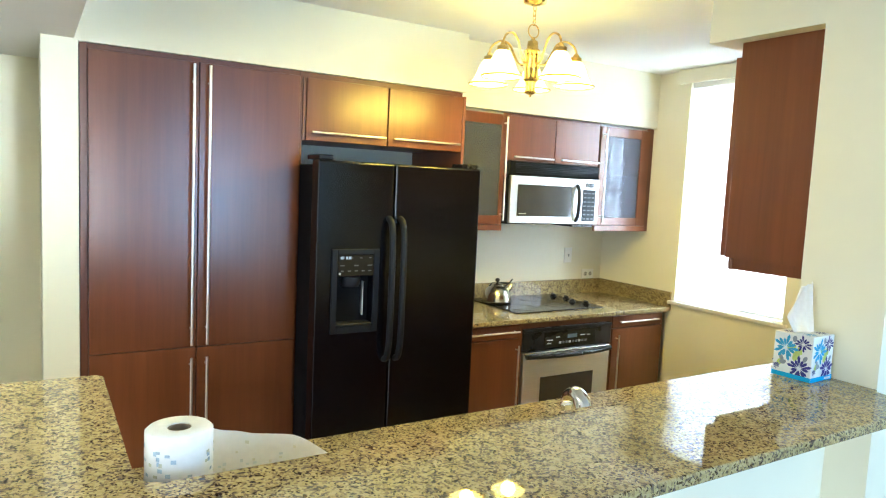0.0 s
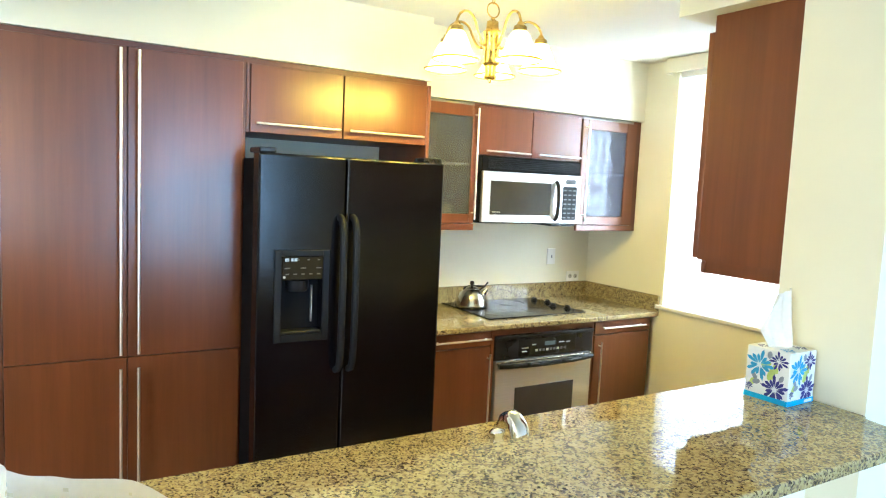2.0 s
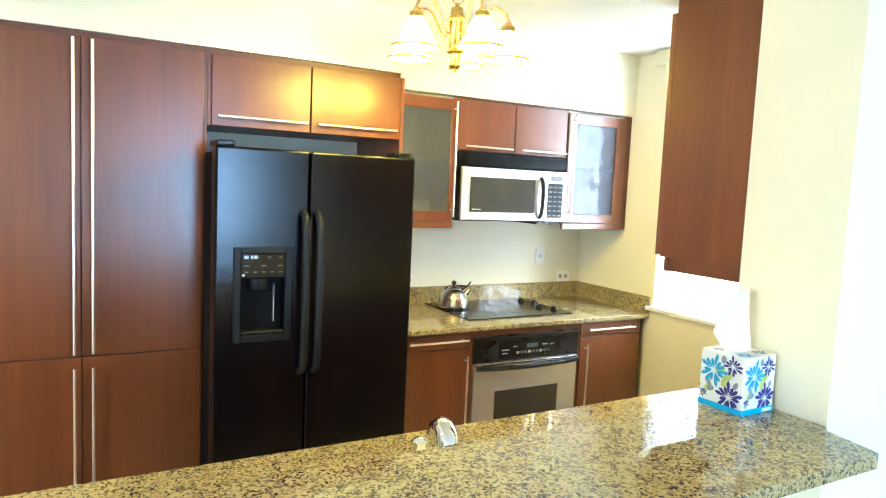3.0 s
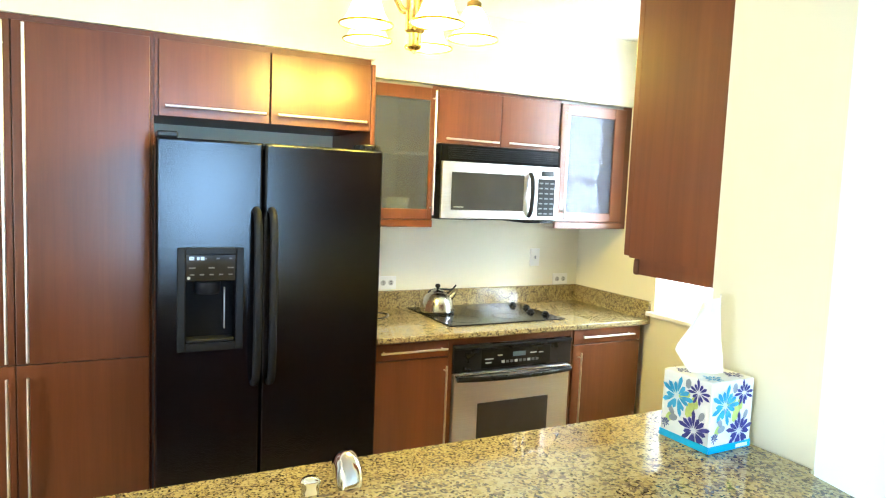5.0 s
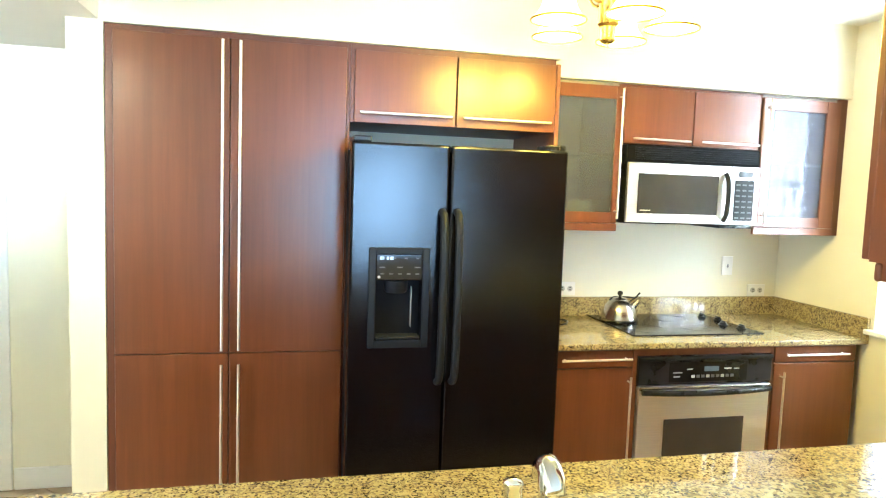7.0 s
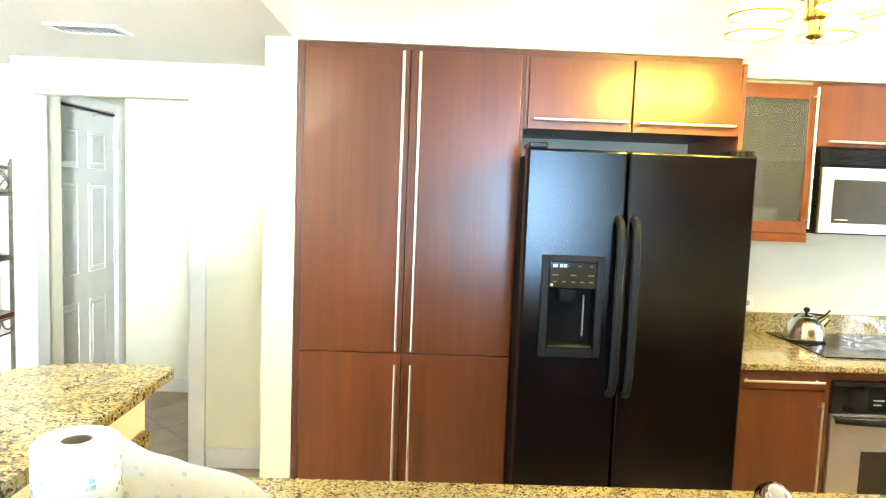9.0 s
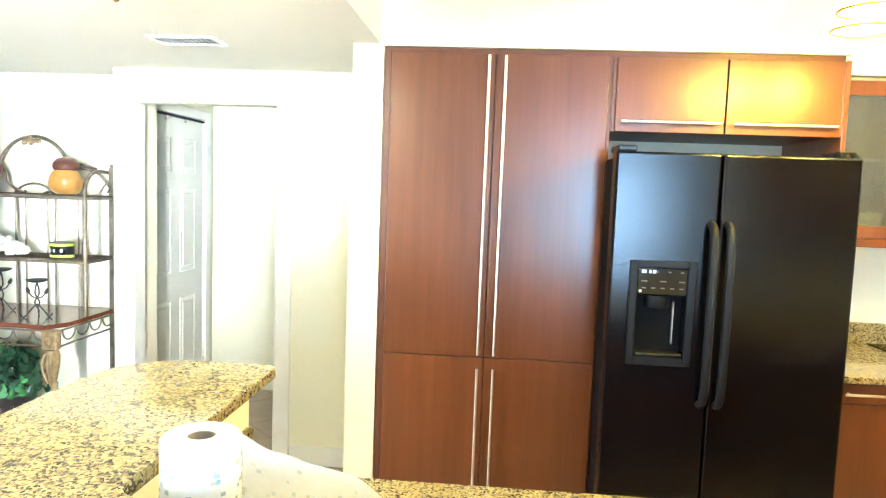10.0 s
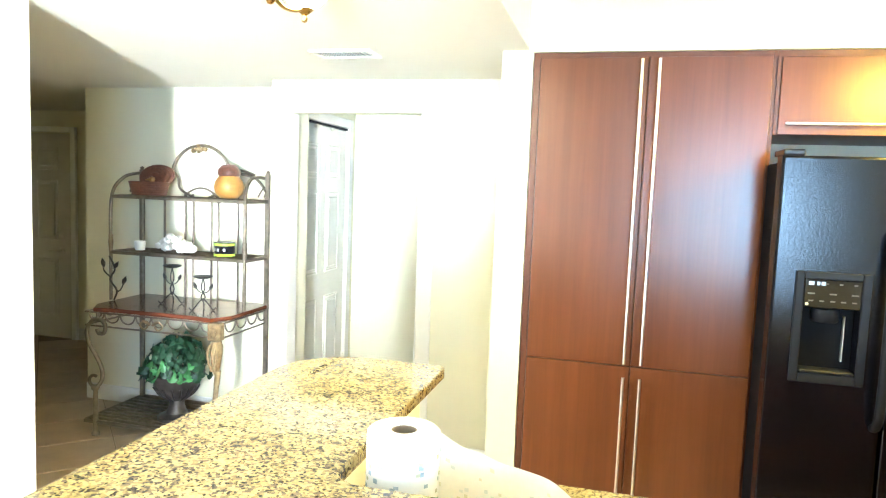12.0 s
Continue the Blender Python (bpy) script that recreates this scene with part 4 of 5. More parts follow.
hang = thing("hanging_cabinet", (3.0, 0.895, 1.435), "cherry wall cabinet hung from the soffit above the bar", "cabinet")
bm = solid(2.387, 3.65, 0.721, 1.053, 1.478, 2.2545)
box(bm, 2.40, 3.65, 0.721, 1.045, 1.436, 1.478)
part("carcass", bm, CHERRY, hang)
part("light_rail", solid(2.392, 3.65, 1.027, 1.045, 1.434, 1.4775, bevel=0.008, seg=3), CHERRY_DARK, hang)
for x0, x1 in ((2.389, 2.80), (2.804, 3.22), (3.224, 3.648)):
    part("door", solid(x0, x1, 1.055, 1.077, 1.482, 2.205, bevel=0.003, seg=2), CHERRY, hang)

# tissue box: printed card with flowers laid on its faces


def flower(bm, c, u, v, r, petals, start=0.0):
    """Petals about a centre, in the plane of u and v."""
    c, u, v = Vector(c), Vector(u), Vector(v)
    for k in range(petals):
        a = start + 2 * math.pi * k / petals + 0.12 * math.sin(3.1 * k)
        d, s = u * math.cos(a) + v * math.sin(a), -u * math.sin(a) + v * math.cos(a)
        rr = r * (0.86 + 0.2 * math.sin(2.3 * k + 1))
        w = r * 0.115
        pts = [c + d * rr * 0.16, c + d * rr * 0.5 + s * w * 0.8, c + d * rr * 0.8 + s * w, c + d * rr, c + d * rr * 0.8 - s * w, c + d * rr * 0.5 - s * w * 0.8]
        bm.faces.new([bm.verts.new(p) for p in pts])


def blob(bm, c, u, v, rx, ry, tilt):
    c, u, v = Vector(c), Vector(u), Vector(v)
    a, b = u * math.cos(tilt) + v * math.sin(tilt), -u * math.sin(tilt) + v * math.cos(tilt)
    bm.faces.new([bm.verts.new(c + a * rx * math.cos(2 * math.pi * k / 12) + b * ry * math.sin(2 * math.pi * k / 12)) for k in range(12)])


def make_tissue_box():
    TM = pose(2.238, 0.643, BAR_Z, 0, 0, 2)
    s, h = 0.0600, 0.139
    tb = thing("tissue_box", (2.251, 0.656, BAR_Z), "cube tissue box printed with blue and violet flowers, one tissue up", "tissue box")
    part("carton", solid(-s, s, -s, s, 0.001, h, bevel=0.0015, m=TM), BOX_CARD, tb)

    def one(name, mat, c, u, v, r, petals, start):
        bm = bmesh.new()
        flower(bm, c, u, v, r, petals, start)
        bmesh.ops.transform(bm, matrix=TM, verts=bm.verts[:])
        part(name, bm, mat, tb)

    def dot(mat, c, u, v, rx, ry, tilt):
        bm = bmesh.new()
        blob(bm, c, u, v, rx, ry, tilt)
        bmesh.ops.transform(bm, matrix=TM, verts=bm.verts[:])
        part("leaf_print" if mat is not PRINT_WHITE else "flower_eye", bm, mat, tb)

    e = s + 0.0007
    # faces: towards -y, towards -x, and the top
    for origin, u in (((0, -e, 0), (1, 0, 0)), ((-e, 0, 0), (0, -1, 0)), ((e, 0, 0), (0, 1, 0)), ((0, e, 0), (-1, 0, 0))):
        o, u, v = Vector(origin), Vector(u), Vector((0, 0, 1))

        def at(a, z):
            return o + u * a + v * z
        nrm = o.normalized() * 0.0003
        dot(PRINT_GREEN, at(0.012, 0.075), u, v, 0.020, 0.010, 1.2)
        dot(PRINT_GREEN, at(-0.004, 0.098), u, v, 0.015, 0.008, 0.4)
        dot(PRINT_GREEN, at(-0.036, 0.046), u, v, 0.014, 0.008, 0.8)
        dot(PRINT_GREEN, at(0.022, 0.090), u, v, 0.012, 0.007, 2.0)
        dot(PRINT_GREY, at(-0.034, 0.060) + nrm, u, v, 0.012, 0.006, 2.2)
        dot(PRINT_GREY, at(0.004, 0.124) + nrm, u, v, 0.010, 0.007, 1.5)
        one("flower", PRINT_NAVY, at(-0.047, 0.030) + nrm * 2, u, v, 0.012, 9, 0.5)
        dot(PRINT_GREY, at(-0.028, 0.046) + nrm, u, v, 0.011, 0.007, 0.3)
        dot(PRINT_GREY, at(0.040, 0.068) + nrm, u, v, 0.010, 0.006, 1.1)
        dot(PRINT_GREY, at(-0.046, 0.034) + nrm, u, v, 0.008, 0.006, 0.1)
        one("flower", PRINT_BLUE, at(-0.022, 0.092) + nrm * 2, u, v, 0.041, 14, 0.0)
        one("flower", PRINT_NAVY, at(0.024, 0.036) + nrm * 2, u, v, 0.039, 14, 0.3)
        dot(PRINT_WHITE, at(-0.022, 0.092) + nrm * 4, u, v, 0.0055, 0.005, 0)
        dot(PRINT_WHITE, at(0.024, 0.036) + nrm * 4, u, v, 0.005, 0.005, 0)
        one("flower", PRINT_NAVY, at(0.030, 0.112) + nrm * 2, u, v, 0.027, 12, 0.1)
    for x, y, k, r in ((-0.03, -0.035, "blue", 0.022), (0.035, -0.03, "navy", 0.022), (0.03, 0.035, "blue", 0.022), (-0.035, 0.03, "navy", 0.02)):
        one("flower", PRINT_BLUE if k == "blue" else PRINT_NAVY, (x, y, h + 0.0007), (1, 0, 0), (0, 1, 0), r, 11, 0.0)
    bm = bmesh.new()
    for q in ((-s, s, -e - 0.0012, -s - 0.0002), (-s, s, s + 0.0002, e + 0.0012), (-e - 0.0012, -s - 0.0002, -s, s), (s + 0.0002, e + 0.0012, -s, s)):
        box(bm, *q, 0.001, 0.0145)
    bmesh.ops.transform(bm, matrix=TM, verts=bm.verts[:])
    part("blue_band", bm, PRINT_BAND, tb, "bright blue base band")
    bm = bmesh.new()
    box(bm, 0.016, 0.050, -e - 0.0022, -e - 0.0013, 0.004, 0.011)
    bmesh.ops.transform(bm, matrix=TM, verts=bm.verts[:])
    part("label_mark", bm, PRINT_WHITE, tb)
    # the tissue: a folded sheet standing out of the slot
    bm = bmesh.new()
    n, rows = 24, 14
    grid = []
    for j in range(rows + 1):
        f = j / rows
        left = -0.032 - 0.125 * f if f < 0.45 else -0.088 + (f - 0.45) * 0.135
        right = 0.032 - 0.004 * f
        row = []
        for i in range(n + 1):
            g = i / n
            x = left + (right - left) * g
            y = 0.014 * math.sin(g * 5.2 + 0.6) * (1 - 0.4 * f) + 0.004 * math.sin(g * 17 + 5 * f) + 0.010 * f
            row.append(bm.verts.new((x, y, h - 0.012 + f * (0.140 + 0.030 * g) + 0.008 * (1 - g) * f)))
        grid.append(row)
    for a, b in zip(grid, grid[1:]):
        for i in range(n):
            bm.faces.new((a[i], a[i + 1], b[i + 1], b[i]))
    bmesh.ops.solidify(bm, geom=bm.faces[:], thickness=0.0008)
    bmesh.ops.transform(bm, matrix=TM, verts=bm.verts[:])
    part("tissue", bm, PAPER, tb, "white tissue pulled up", 60)


make_tissue_box()


def make_towel_roll():
    cx, cy, z0, h, r = 0.432, 0.812, 0.9146, 0.296, 0.062
    tr = thing("paper_towel_roll", (cx, cy, z0), "white paper towel roll with grey-blue print and a loose end", "paper towel")
    bm = lathe(bmesh.new(), [(0.022, 0.004), (0.0225, 0), (r - 0.004, 0), (r, 0.004), (r, h - 0.005), (r - 0.005, h), (0.0225, h - 0.001), (0.022, h - 0.006)], (cx, cy, z0), 48)
    part("roll", bm, PAPER, tr, smooth=50)
    part("core", lathe(bmesh.new(), [(0.0218, 0.002), (0.0218, h - 0.003), (0.0200, h - 0.003), (0.0200, 0.002), (0.0218, 0.002)], (cx, cy, z0), 32), CARD, tr, "brown card core", 50)
    # loose sheet, peeling off and bowing away
    plan = smooth_path([(cx + 0.03, cy + r * 0.90, 0), (cx + 0.085, cy + 0.056, 0), (cx + 0.16, cy + 0.052, 0), (cx + 0.25, cy + 0.040, 0), (cx + 0.325, cy + 0.012, 0)], 8)
    n = len(plan) - 1
    bm = bmesh.new()
    cols = []
    for i, p in enumerate(plan):
        f = i / n
        top = h - 0.012 - 0.045 * min(1, f * 2.2) - 0.075 * max(0, (f - 0.55) / 0.45) ** 1.6 + 0.003 * math.sin(19 * f)
        low = 0.004 + 0.05 * f
        cols.append([bm.verts.new((p.x + 0.012 * f * math.sin(2.5 * k / 8), p.y + 0.010 * math.sin(3 * f + k / 3) * f, z0 + low + (top - low) * k / 8)) for k in range(9)])
    for a, b in zip(cols, cols[1:]):
        for k in range(8):
            bm.faces.new((a[k], a[k + 1], b[k + 1], b[k]))
    sheet = [[tuple(v.co) for v in col] for col in cols]
    bmesh.ops.solidify(bm, geom=bm.faces[:], thickness=0.0009)
    part("loose_sheet", bm, PAPER, tr, "loose white sheet", 60)
    rnd = random.Random(4)
    for k in range(36):
        i, q = rnd.randrange(2, len(cols) - 2), rnd.uniform(3.4, 7.4)
        a, b = Vector(sheet[i][int(q)]), Vector(sheet[i + 1][int(q)])
        up = Vector(sheet[i][int(q) + 1]) - a
        c = a + up * (q - int(q)) + (b - a) * rnd.random()
        u, w = (b - a).normalized() * rnd.uniform(0.0025, 0.0042), up.normalized() * rnd.uniform(0.0022, 0.0036)
        n3 = u.cross(w).normalized()
        off = n3 * (0.0016 if n3.y < 0 else -0.0016)
        bm = bmesh.new()
        bm.faces.new([bm.verts.new(c + off + e) for e in (-u - w, u - w, u + w, w - u)])
        part("printed_square", bm, (SHEET_PRINT_LIT, SHEET_TAN_LIT)[k % 2], tr)
    for mat, nm, count in ((TOWEL_PRINT, "printed_square", 80), (TOWEL_TAN, "printed_square", 52)):
        for k in range(count):
            bm = bmesh.new()
            a, z = rnd.uniform(0, 2 * math.pi), z0 + h - 0.026 - 0.115 * rnd.random() ** 0.8
            w, hh = rnd.uniform(0.0028, 0.0048), rnd.uniform(0.0026, 0.0042)
            q = []
            for da, dz in ((-w, -hh), (w, -hh), (w, hh), (-w, hh)):
                q.append(bm.verts.new((cx + (r + 0.0006) * math.cos(a + da / r), cy + (r + 0.0006) * math.sin(a + da / r), z + dz)))
            bm.faces.new(q)
            part(nm, bm, mat, tr)


make_towel_roll()


def make_chandelier():
    cx, cy = 2.165, 1.985
    ch = thing("chandelier", (cx, cy, 2.125), "brass five-arm chandelier with lit white glass bell shades", "chandelier")
    part("canopy", lathe(bmesh.new(), [(0, 0.0), (0.012, 0.0), (0.05, 0.012), (0.055, 0.022), (0, 0.022)], (cx, cy, KITCHEN_Z - 0.022), 28), BRASS, ch, smooth=50)
    bm = bmesh.new()
    z = KITCHEN_Z - 0.028
    k = 0
    while z > 2.452:
        ring = [(0.008 * math.cos(a), 0.0, 0.014 * math.sin(a)) for a in [2 * math.pi * i / 12 for i in range(12)]]
        tube(bm, ring, 0.0018, 6, True, pose(cx, cy, z - 0.006, 0, 0, 90 * k))
        z -= 0.021
        k += 1
    part("chain", bm, BRASS, ch, smooth=60)
    part("ring", tube(bmesh.new(), arc((cx, cy, 2.415), 0.030, 0, 348, 24), 0.003, 8, True), BRASS, ch, smooth=60)
    part("column", lathe(bmesh.new(), [(0, 2.388), (0.008, 2.386), (0.010, 2.376), (0.024, 2.368), (0.027, 2.336), (0.036, 2.330), (0.039, 2.322), (0.034, 2.316), (0.034, 2.205), (0.037, 2.196),
                                       (0.026, 2.186), (0.024, 2.150), (0.029, 2.140), (0.020, 2.132), (0.007, 2.128), (0.006, 2.120), (0, 2.116)], (cx, cy, 0), 24), BRASS, ch, smooth=40)
    for k in range(5):
        a = radians(50.5 + 72 * k)
        d = Vector((math.cos(a), math.sin(a), 0))
        c = Vector((cx, cy, 0))

        def at(r, z):
            return c + d * r + Vector((0, 0, z))
        path = smooth_path([at(0.034, 2.265), at(0.062, 2.270), at(0.085, 2.305), at(0.112, 2.358), at(0.152, 2.380), at(0.193, 2.366), at(0.211, 2.338), at(0.212, 2.320)], 5)
        arm = part("arm", tube(bmesh.new(), path, 0.0052, 8), BRASS, ch, smooth=60)
        s = at(0.212, 0)
        part("fitter", lathe(bmesh.new(), [(0, 2.330), (0.010, 2.328), (0.016, 2.316), (0.026, 2.310), (0.027, 2.292), (0.024, 2.290), (0, 2.290)], (s.x, s.y, 0), 20), BRASS, arm, smooth=45)
        part("shade", lathe(bmesh.new(), [(0.024, 2.294), (0.036, 2.280), (0.050, 2.252), (0.061, 2.220), (0.078, 2.192), (0.091, 2.181), (0.087, 2.181), (0.074, 2.194), (0.058, 2.222), (0.047, 2.253), (0.032, 2.283), (0.024, 2.294)], (s.x, s.y, 0), 28), SHADE, arm, "glowing white glass bell", 60)
        ring = [(s.x + 0.0915 * math.cos(2 * math.pi * i / 32), s.y + 0.0915 * math.sin(2 * math.pi * i / 32), 2.1806) for i in range(32)]
        part("rim", tube(bmesh.new(), ring, 0.0040, 6, True), RIM_GOLD, arm, "thin brass rim", 60)
        part("bulb", lathe(bmesh.new(), [(0, 2.300), (0.010, 2.298), (0.012, 2.285), (0.020, 2.268), (0.018, 2.256), (0.010, 2.247), (0, 2.246)], (s.x, s.y, 0), 16), BULB, arm, "lit bulb", 60)
        lamp = new("chandelier_light", bpy.data.lights.new("chandelier_light", "POINT"))
        lamp.data.energy, lamp.data.color, lamp.data.shadow_soft_size = 15.0, (1.0, 0.66, 0.08), 0.035
        lamp.location = (s.x, s.y, 2.174)
    return ch


make_chandelier()

# ---- hall: ceiling light, vent, rack with its things ----


def make_ceiling_light():
    cx, cy = -0.10, 1.30
    cl = thing("ceiling_light", (cx, cy, 2.08), "brass semi-flush hall light with lit white glass cups", "ceiling light")
    part("canopy", lathe(bmesh.new(), [(0, -0.03), (0.05, -0.026), (0.075, -0.008), (0.078, 0.0), (0, 0.0)], (cx, cy, HALL_Z), 28), BRASS, cl, smooth=50)
    part("stem", lathe(bmesh.new(), [(0, 2.050), (0.008, 2.054), (0.016, 2.070), (0.010, 2.090), (0.010, 2.205), (0, 2.205)], (cx, cy, 0), 18), BRASS, cl, smooth=50)
    for k in range(3):
        a = radians(88 + 120 * k)
        d = Vector((math.cos(a), math.sin(a), 0))
        c = Vector((cx, cy, 0))
        pts = [c + d * r + Vector((0, 0, z)) for r, z in ((0.008, 2.080), (0.06, 2.062), (0.12, 2.068), (0.165, 2.085))]
        arm = part("arm", tube(bmesh.new(), smooth_path(pts, 6), 0.006, 8), BRASS, cl, smooth=60)
        s = c + d * 0.175
        part("finial", lathe(bmesh.new(), [(0, 2.048), (0.007, 2.052), (0.009, 2.060), (0.005, 2.068), (0.018, 2.078), (0.026, 2.086), (0, 2.088)], (s.x, s.y, 0), 16), BRASS, arm, smooth=50)
        part("shade", lathe(bmesh.new(), [(0.022, 2.087), (0.045, 2.100), (0.066, 2.128), (0.074, 2.155), (0.070, 2.155), (0.062, 2.130), (0.042, 2.104), (0.022, 2.091)], (s.x, s.y, 0), 24), CUP, arm, "glowing white glass cup", 60)
        lamp = new("hall_light", bpy.data.lights.new("hall_light", "POINT"))
        lamp.data.energy, lamp.data.color, lamp.data.shadow_soft_size = 43.0, (1.0, 0.92, 0.74), 0.025
        lamp.location = (s.x, s.y, 2.122)


make_ceiling_light()
vent = thing("ceiling_vent", (-0.51, 2.745, 2.222), "white louvred air vent in the hall ceiling", "air vent")
part("frame", bmesh.new(), TRIM, vent)
vf = vent.children[0]
bm = bmesh.new()
for q in ((-0.66, -0.36, 2.66, 2.677), (-0.66, -0.36, 2.813, 2.83), (-0.66, -0.643, 2.677, 2.813), (-0.377, -0.36, 2.677, 2.813)):
    box(bm, q[0], q[1], q[2], q[3], 2.219, 2.2315, 0.003)
bm.to_mesh(vf.data)
bm.free()
part("backing", solid(-0.643, -0.377, 2.677, 2.813, 2.2295, 2.2315), GREY_MARK, vent)
for k in range(11):
    x = -0.632 + k * 0.0245
    part("slat", solid(-0.011, 0.011, 2.678, 2.812, -0.001, 0.001, m=pose(x, 0, 2.223, 0, 32, 0)), TRIM, vent)


def make_rack():
    x0, x1, yb, yf = -2.40, -1.445, 3.725, 3.17
    rk = thing("bakers_rack", ((x0 + x1) / 2, 3.45, 0), "bronze metal baker's rack with wooden shelf and scrolled legs", "rack")
    for x, top in ((x0, 1.50), (x1, 1.68)):
        bm = solid(x - 0.014, x + 0.014, yb - 0.014, yb + 0.014, 0.0, 1.66, bevel=0.003)
        lathe(bm, [(0, 0), (0.019, 0), (0.019, 0.008), (0.010, 0.014), (0.014, 0.026), (0, 0.036)], (x, yb, 1.66), 12)
        part("post", bm, BRONZE, rk)
    # table top: mahogany with shaped front
    top = [(x0 - 0.01, yb + 0.03), (x1 + 0.012, yb + 0.03), (x1 + 0.012, yf + 0.12), (x1 - 0.05, yf), (x1 - 0.22, yf + 0.035), (x0 + 0.24, yf + 0.035), (x0 + 0.09, yf), (x0 + 0.01, yf + 0.12)]
    part("tabletop", slab_outline(bmesh.new(), top[::-1], 0.785, 0.81, 0.006), TABLE_WOOD, rk, "glossy red-brown wooden shelf")
    # apron of half rings between two rails
    bm = bmesh.new()
    for z in (0.775, 0.69):
        tube(bm, [(x0, yf + 0.035, z), (x1, yf + 0.035, z)], 0.006, 6)
        for x in (x0, x1):
            tube(bm, [(x, yf + 0.04, z), (x, yb, z)], 0.006, 6)
    for k in range(8):
        tube(bm, arc((x0 + 0.085 + k * 0.112, yf + 0.035, 0.77), 0.052, 180, 360, 12), 0.005, 6)
    for x in (x0, x1):
        for k in range(4):
            tube(bm, arc((x, yf + 0.13 + k * 0.125, 0.77), 0.056, 180, 360, 12, "yz"), 0.005, 6)
    part("apron", bm, BRONZE, rk)
    bm = bmesh.new()
    for dx in (-0.05, 0.05):
        tube(bm, smooth_path([(-1.92 + dx * 0.2, yf + 0.03, 0.73), (-1.92 + dx, yf + 0.027, 0.75), (-1.92 + dx * 1.6, yf + 0.03, 0.725), (-1.92 + dx, yf + 0.03, 0.70), (-1.92 + dx * 0.5, yf + 0.03, 0.72)], 6), [0.010] * 8 + [0.006] * 17, 6)
    part("apron_leaf", bm, GILT, rk)
    # front legs: S scroll and foot
    for x, s in ((x0 + 0.085, -1), (x1 - 0.03, 1)):
        y = yf + 0.02
        bm = bmesh.new()
        lathe(bm, [(0, 0), (0.024, 0), (0.026, 0.015), (0.014, 0.03), (0.011, 0.04), (0, 0.04)], (x, y, 0), 14)
        tube(bm, [(x, y, 0.03), (x, y, 0.30)], [0.016, 0.014], 10)
        lathe(bm, [(0, 0.29), (0.022, 0.292), (0.026, 0.305), (0.02, 0.318), (0, 0.32)], (x, y, 0), 14)
        if s < 0:
            pts = [(x + 0.01, y, 0.31), (x + 0.045, y, 0.35), (x + 0.05, y, 0.42), (x + 0.01, y, 0.50), (x - 0.045, y, 0.58), (x - 0.06, y, 0.66), (x - 0.02, y, 0.725), (x + 0.04, y, 0.735), (x + 0.075, y, 0.70), (x + 0.065, y, 0.655), (x + 0.03, y, 0.65), (x + 0.015, y, 0.675)]
            tube(bm, smooth_path(pts, 6), 0.013, 8)
            tube(bm, arc((x - 0.01, y, 0.345), 0.035, 60, 300, 12), 0.010, 8)
            tube(bm, [(x + 0.02, y, 0.735), (x + 0.02, y, 0.79)], 0.010, 8)
        else:
            tube(bm, smooth_path([(x, y, 0.30), (x + 0.012, y, 0.42), (x + 0.02, y, 0.50)], 5), [0.016] * 5 + [0.018] * 6, 8)
        part("front_leg", bm, BRONZE if s < 0 else GILT, rk, smooth=50)
        if s > 0:
            bm = solid(x - 0.04, x + 0.045, y - 0.025, y + 0.025, 0.68, 0.786, bevel=0.006)
            for k in range(9):
                a = 2 * math.pi * k / 9
                blobm = pose(x + 0.002 + 0.022 * math.cos(a), y - 0.026, 0.733 + 0.03 * math.sin(a))
                lathe(bm, [(0, -0.010), (0.007, 0), (0, 0.010)], (0, 0, 0), 6, blobm)
            part("leg_block", bm, GILT, rk, "carved gilt block")
            bm = lathe(bmesh.new(), [(0, 0.47), (0.015, 0.475), (0.024, 0.53), (0.036, 0.60), (0.038, 0.645), (0.030, 0.676), (0, 0.68)], (x + 0.008, y, 0), 12)
            for k in range(3):
                tube(bm, smooth_path([(x + 0.008 + 0.02 * (k - 1), y - 0.03, 0.66), (x + 0.008 + 0.03 * (k - 1), y - 0.046, 0.60), (x + 0.008 + 0.014 * (k - 1), y - 0.026, 0.50)], 5), 0.008, 6)
            part("leg_leaf", bm, GILT, rk, "carved gilt leaf", 50)
    # shelves
    for z, xa in ((1.13, x0 - 0.02), (1.495, x0 - 0.01)):
        bm = bmesh.new()
        for y in (yb, 3.45):
            box(bm, xa, x1 + 0.01, y - 0.011, y + 0.011, z - 0.016, z + 0.006, 0.003)
        for k in range(5):
            y = 3.45 + 0.055 * k
            tube(bm, [(xa, y, z), (x1, y, z)], 0.004, 6)
        for x in (xa, x1):
            box(bm, x - 0.011, x + 0.011, 3.45, yb, z - 0.016, z + 0.006, 0.003)
        part("shelf", bm, BRONZE, rk)
    # curved front uprights of the shelves
    for x, s in ((x0 - 0.02, 1), (x1, -1)):
        bm = tube(bmesh.new(), smooth_path([(x, 3.45, 0.81), (x, 3.45, 1.13), (x, 3.45, 1.40), (x + 0.01 * s, 3.47, 1.54), (x + 0.03 * s, 3.55, 1.62), (x + 0.04 * s, 3.66, 1.645), (x + 0.02 * s, yb, 1.64)], 6), 0.011, 8)
        lathe(bm, [(0.012, 1.13), (0.016, 1.20), (0.012, 1.22), (0.016, 1.235), (0, 1.25)], (x, 3.45, 0), 10)
        tube(bm, smooth_path([(x + 0.01 * s, 3.62, 1.52), (x, 3.66, 1.57), (x, 3.70, 1.55), (x, 3.68, 1.52)], 5), 0.006, 6)
        part("shelf_bracket", bm, BRONZE, rk, smooth=60)
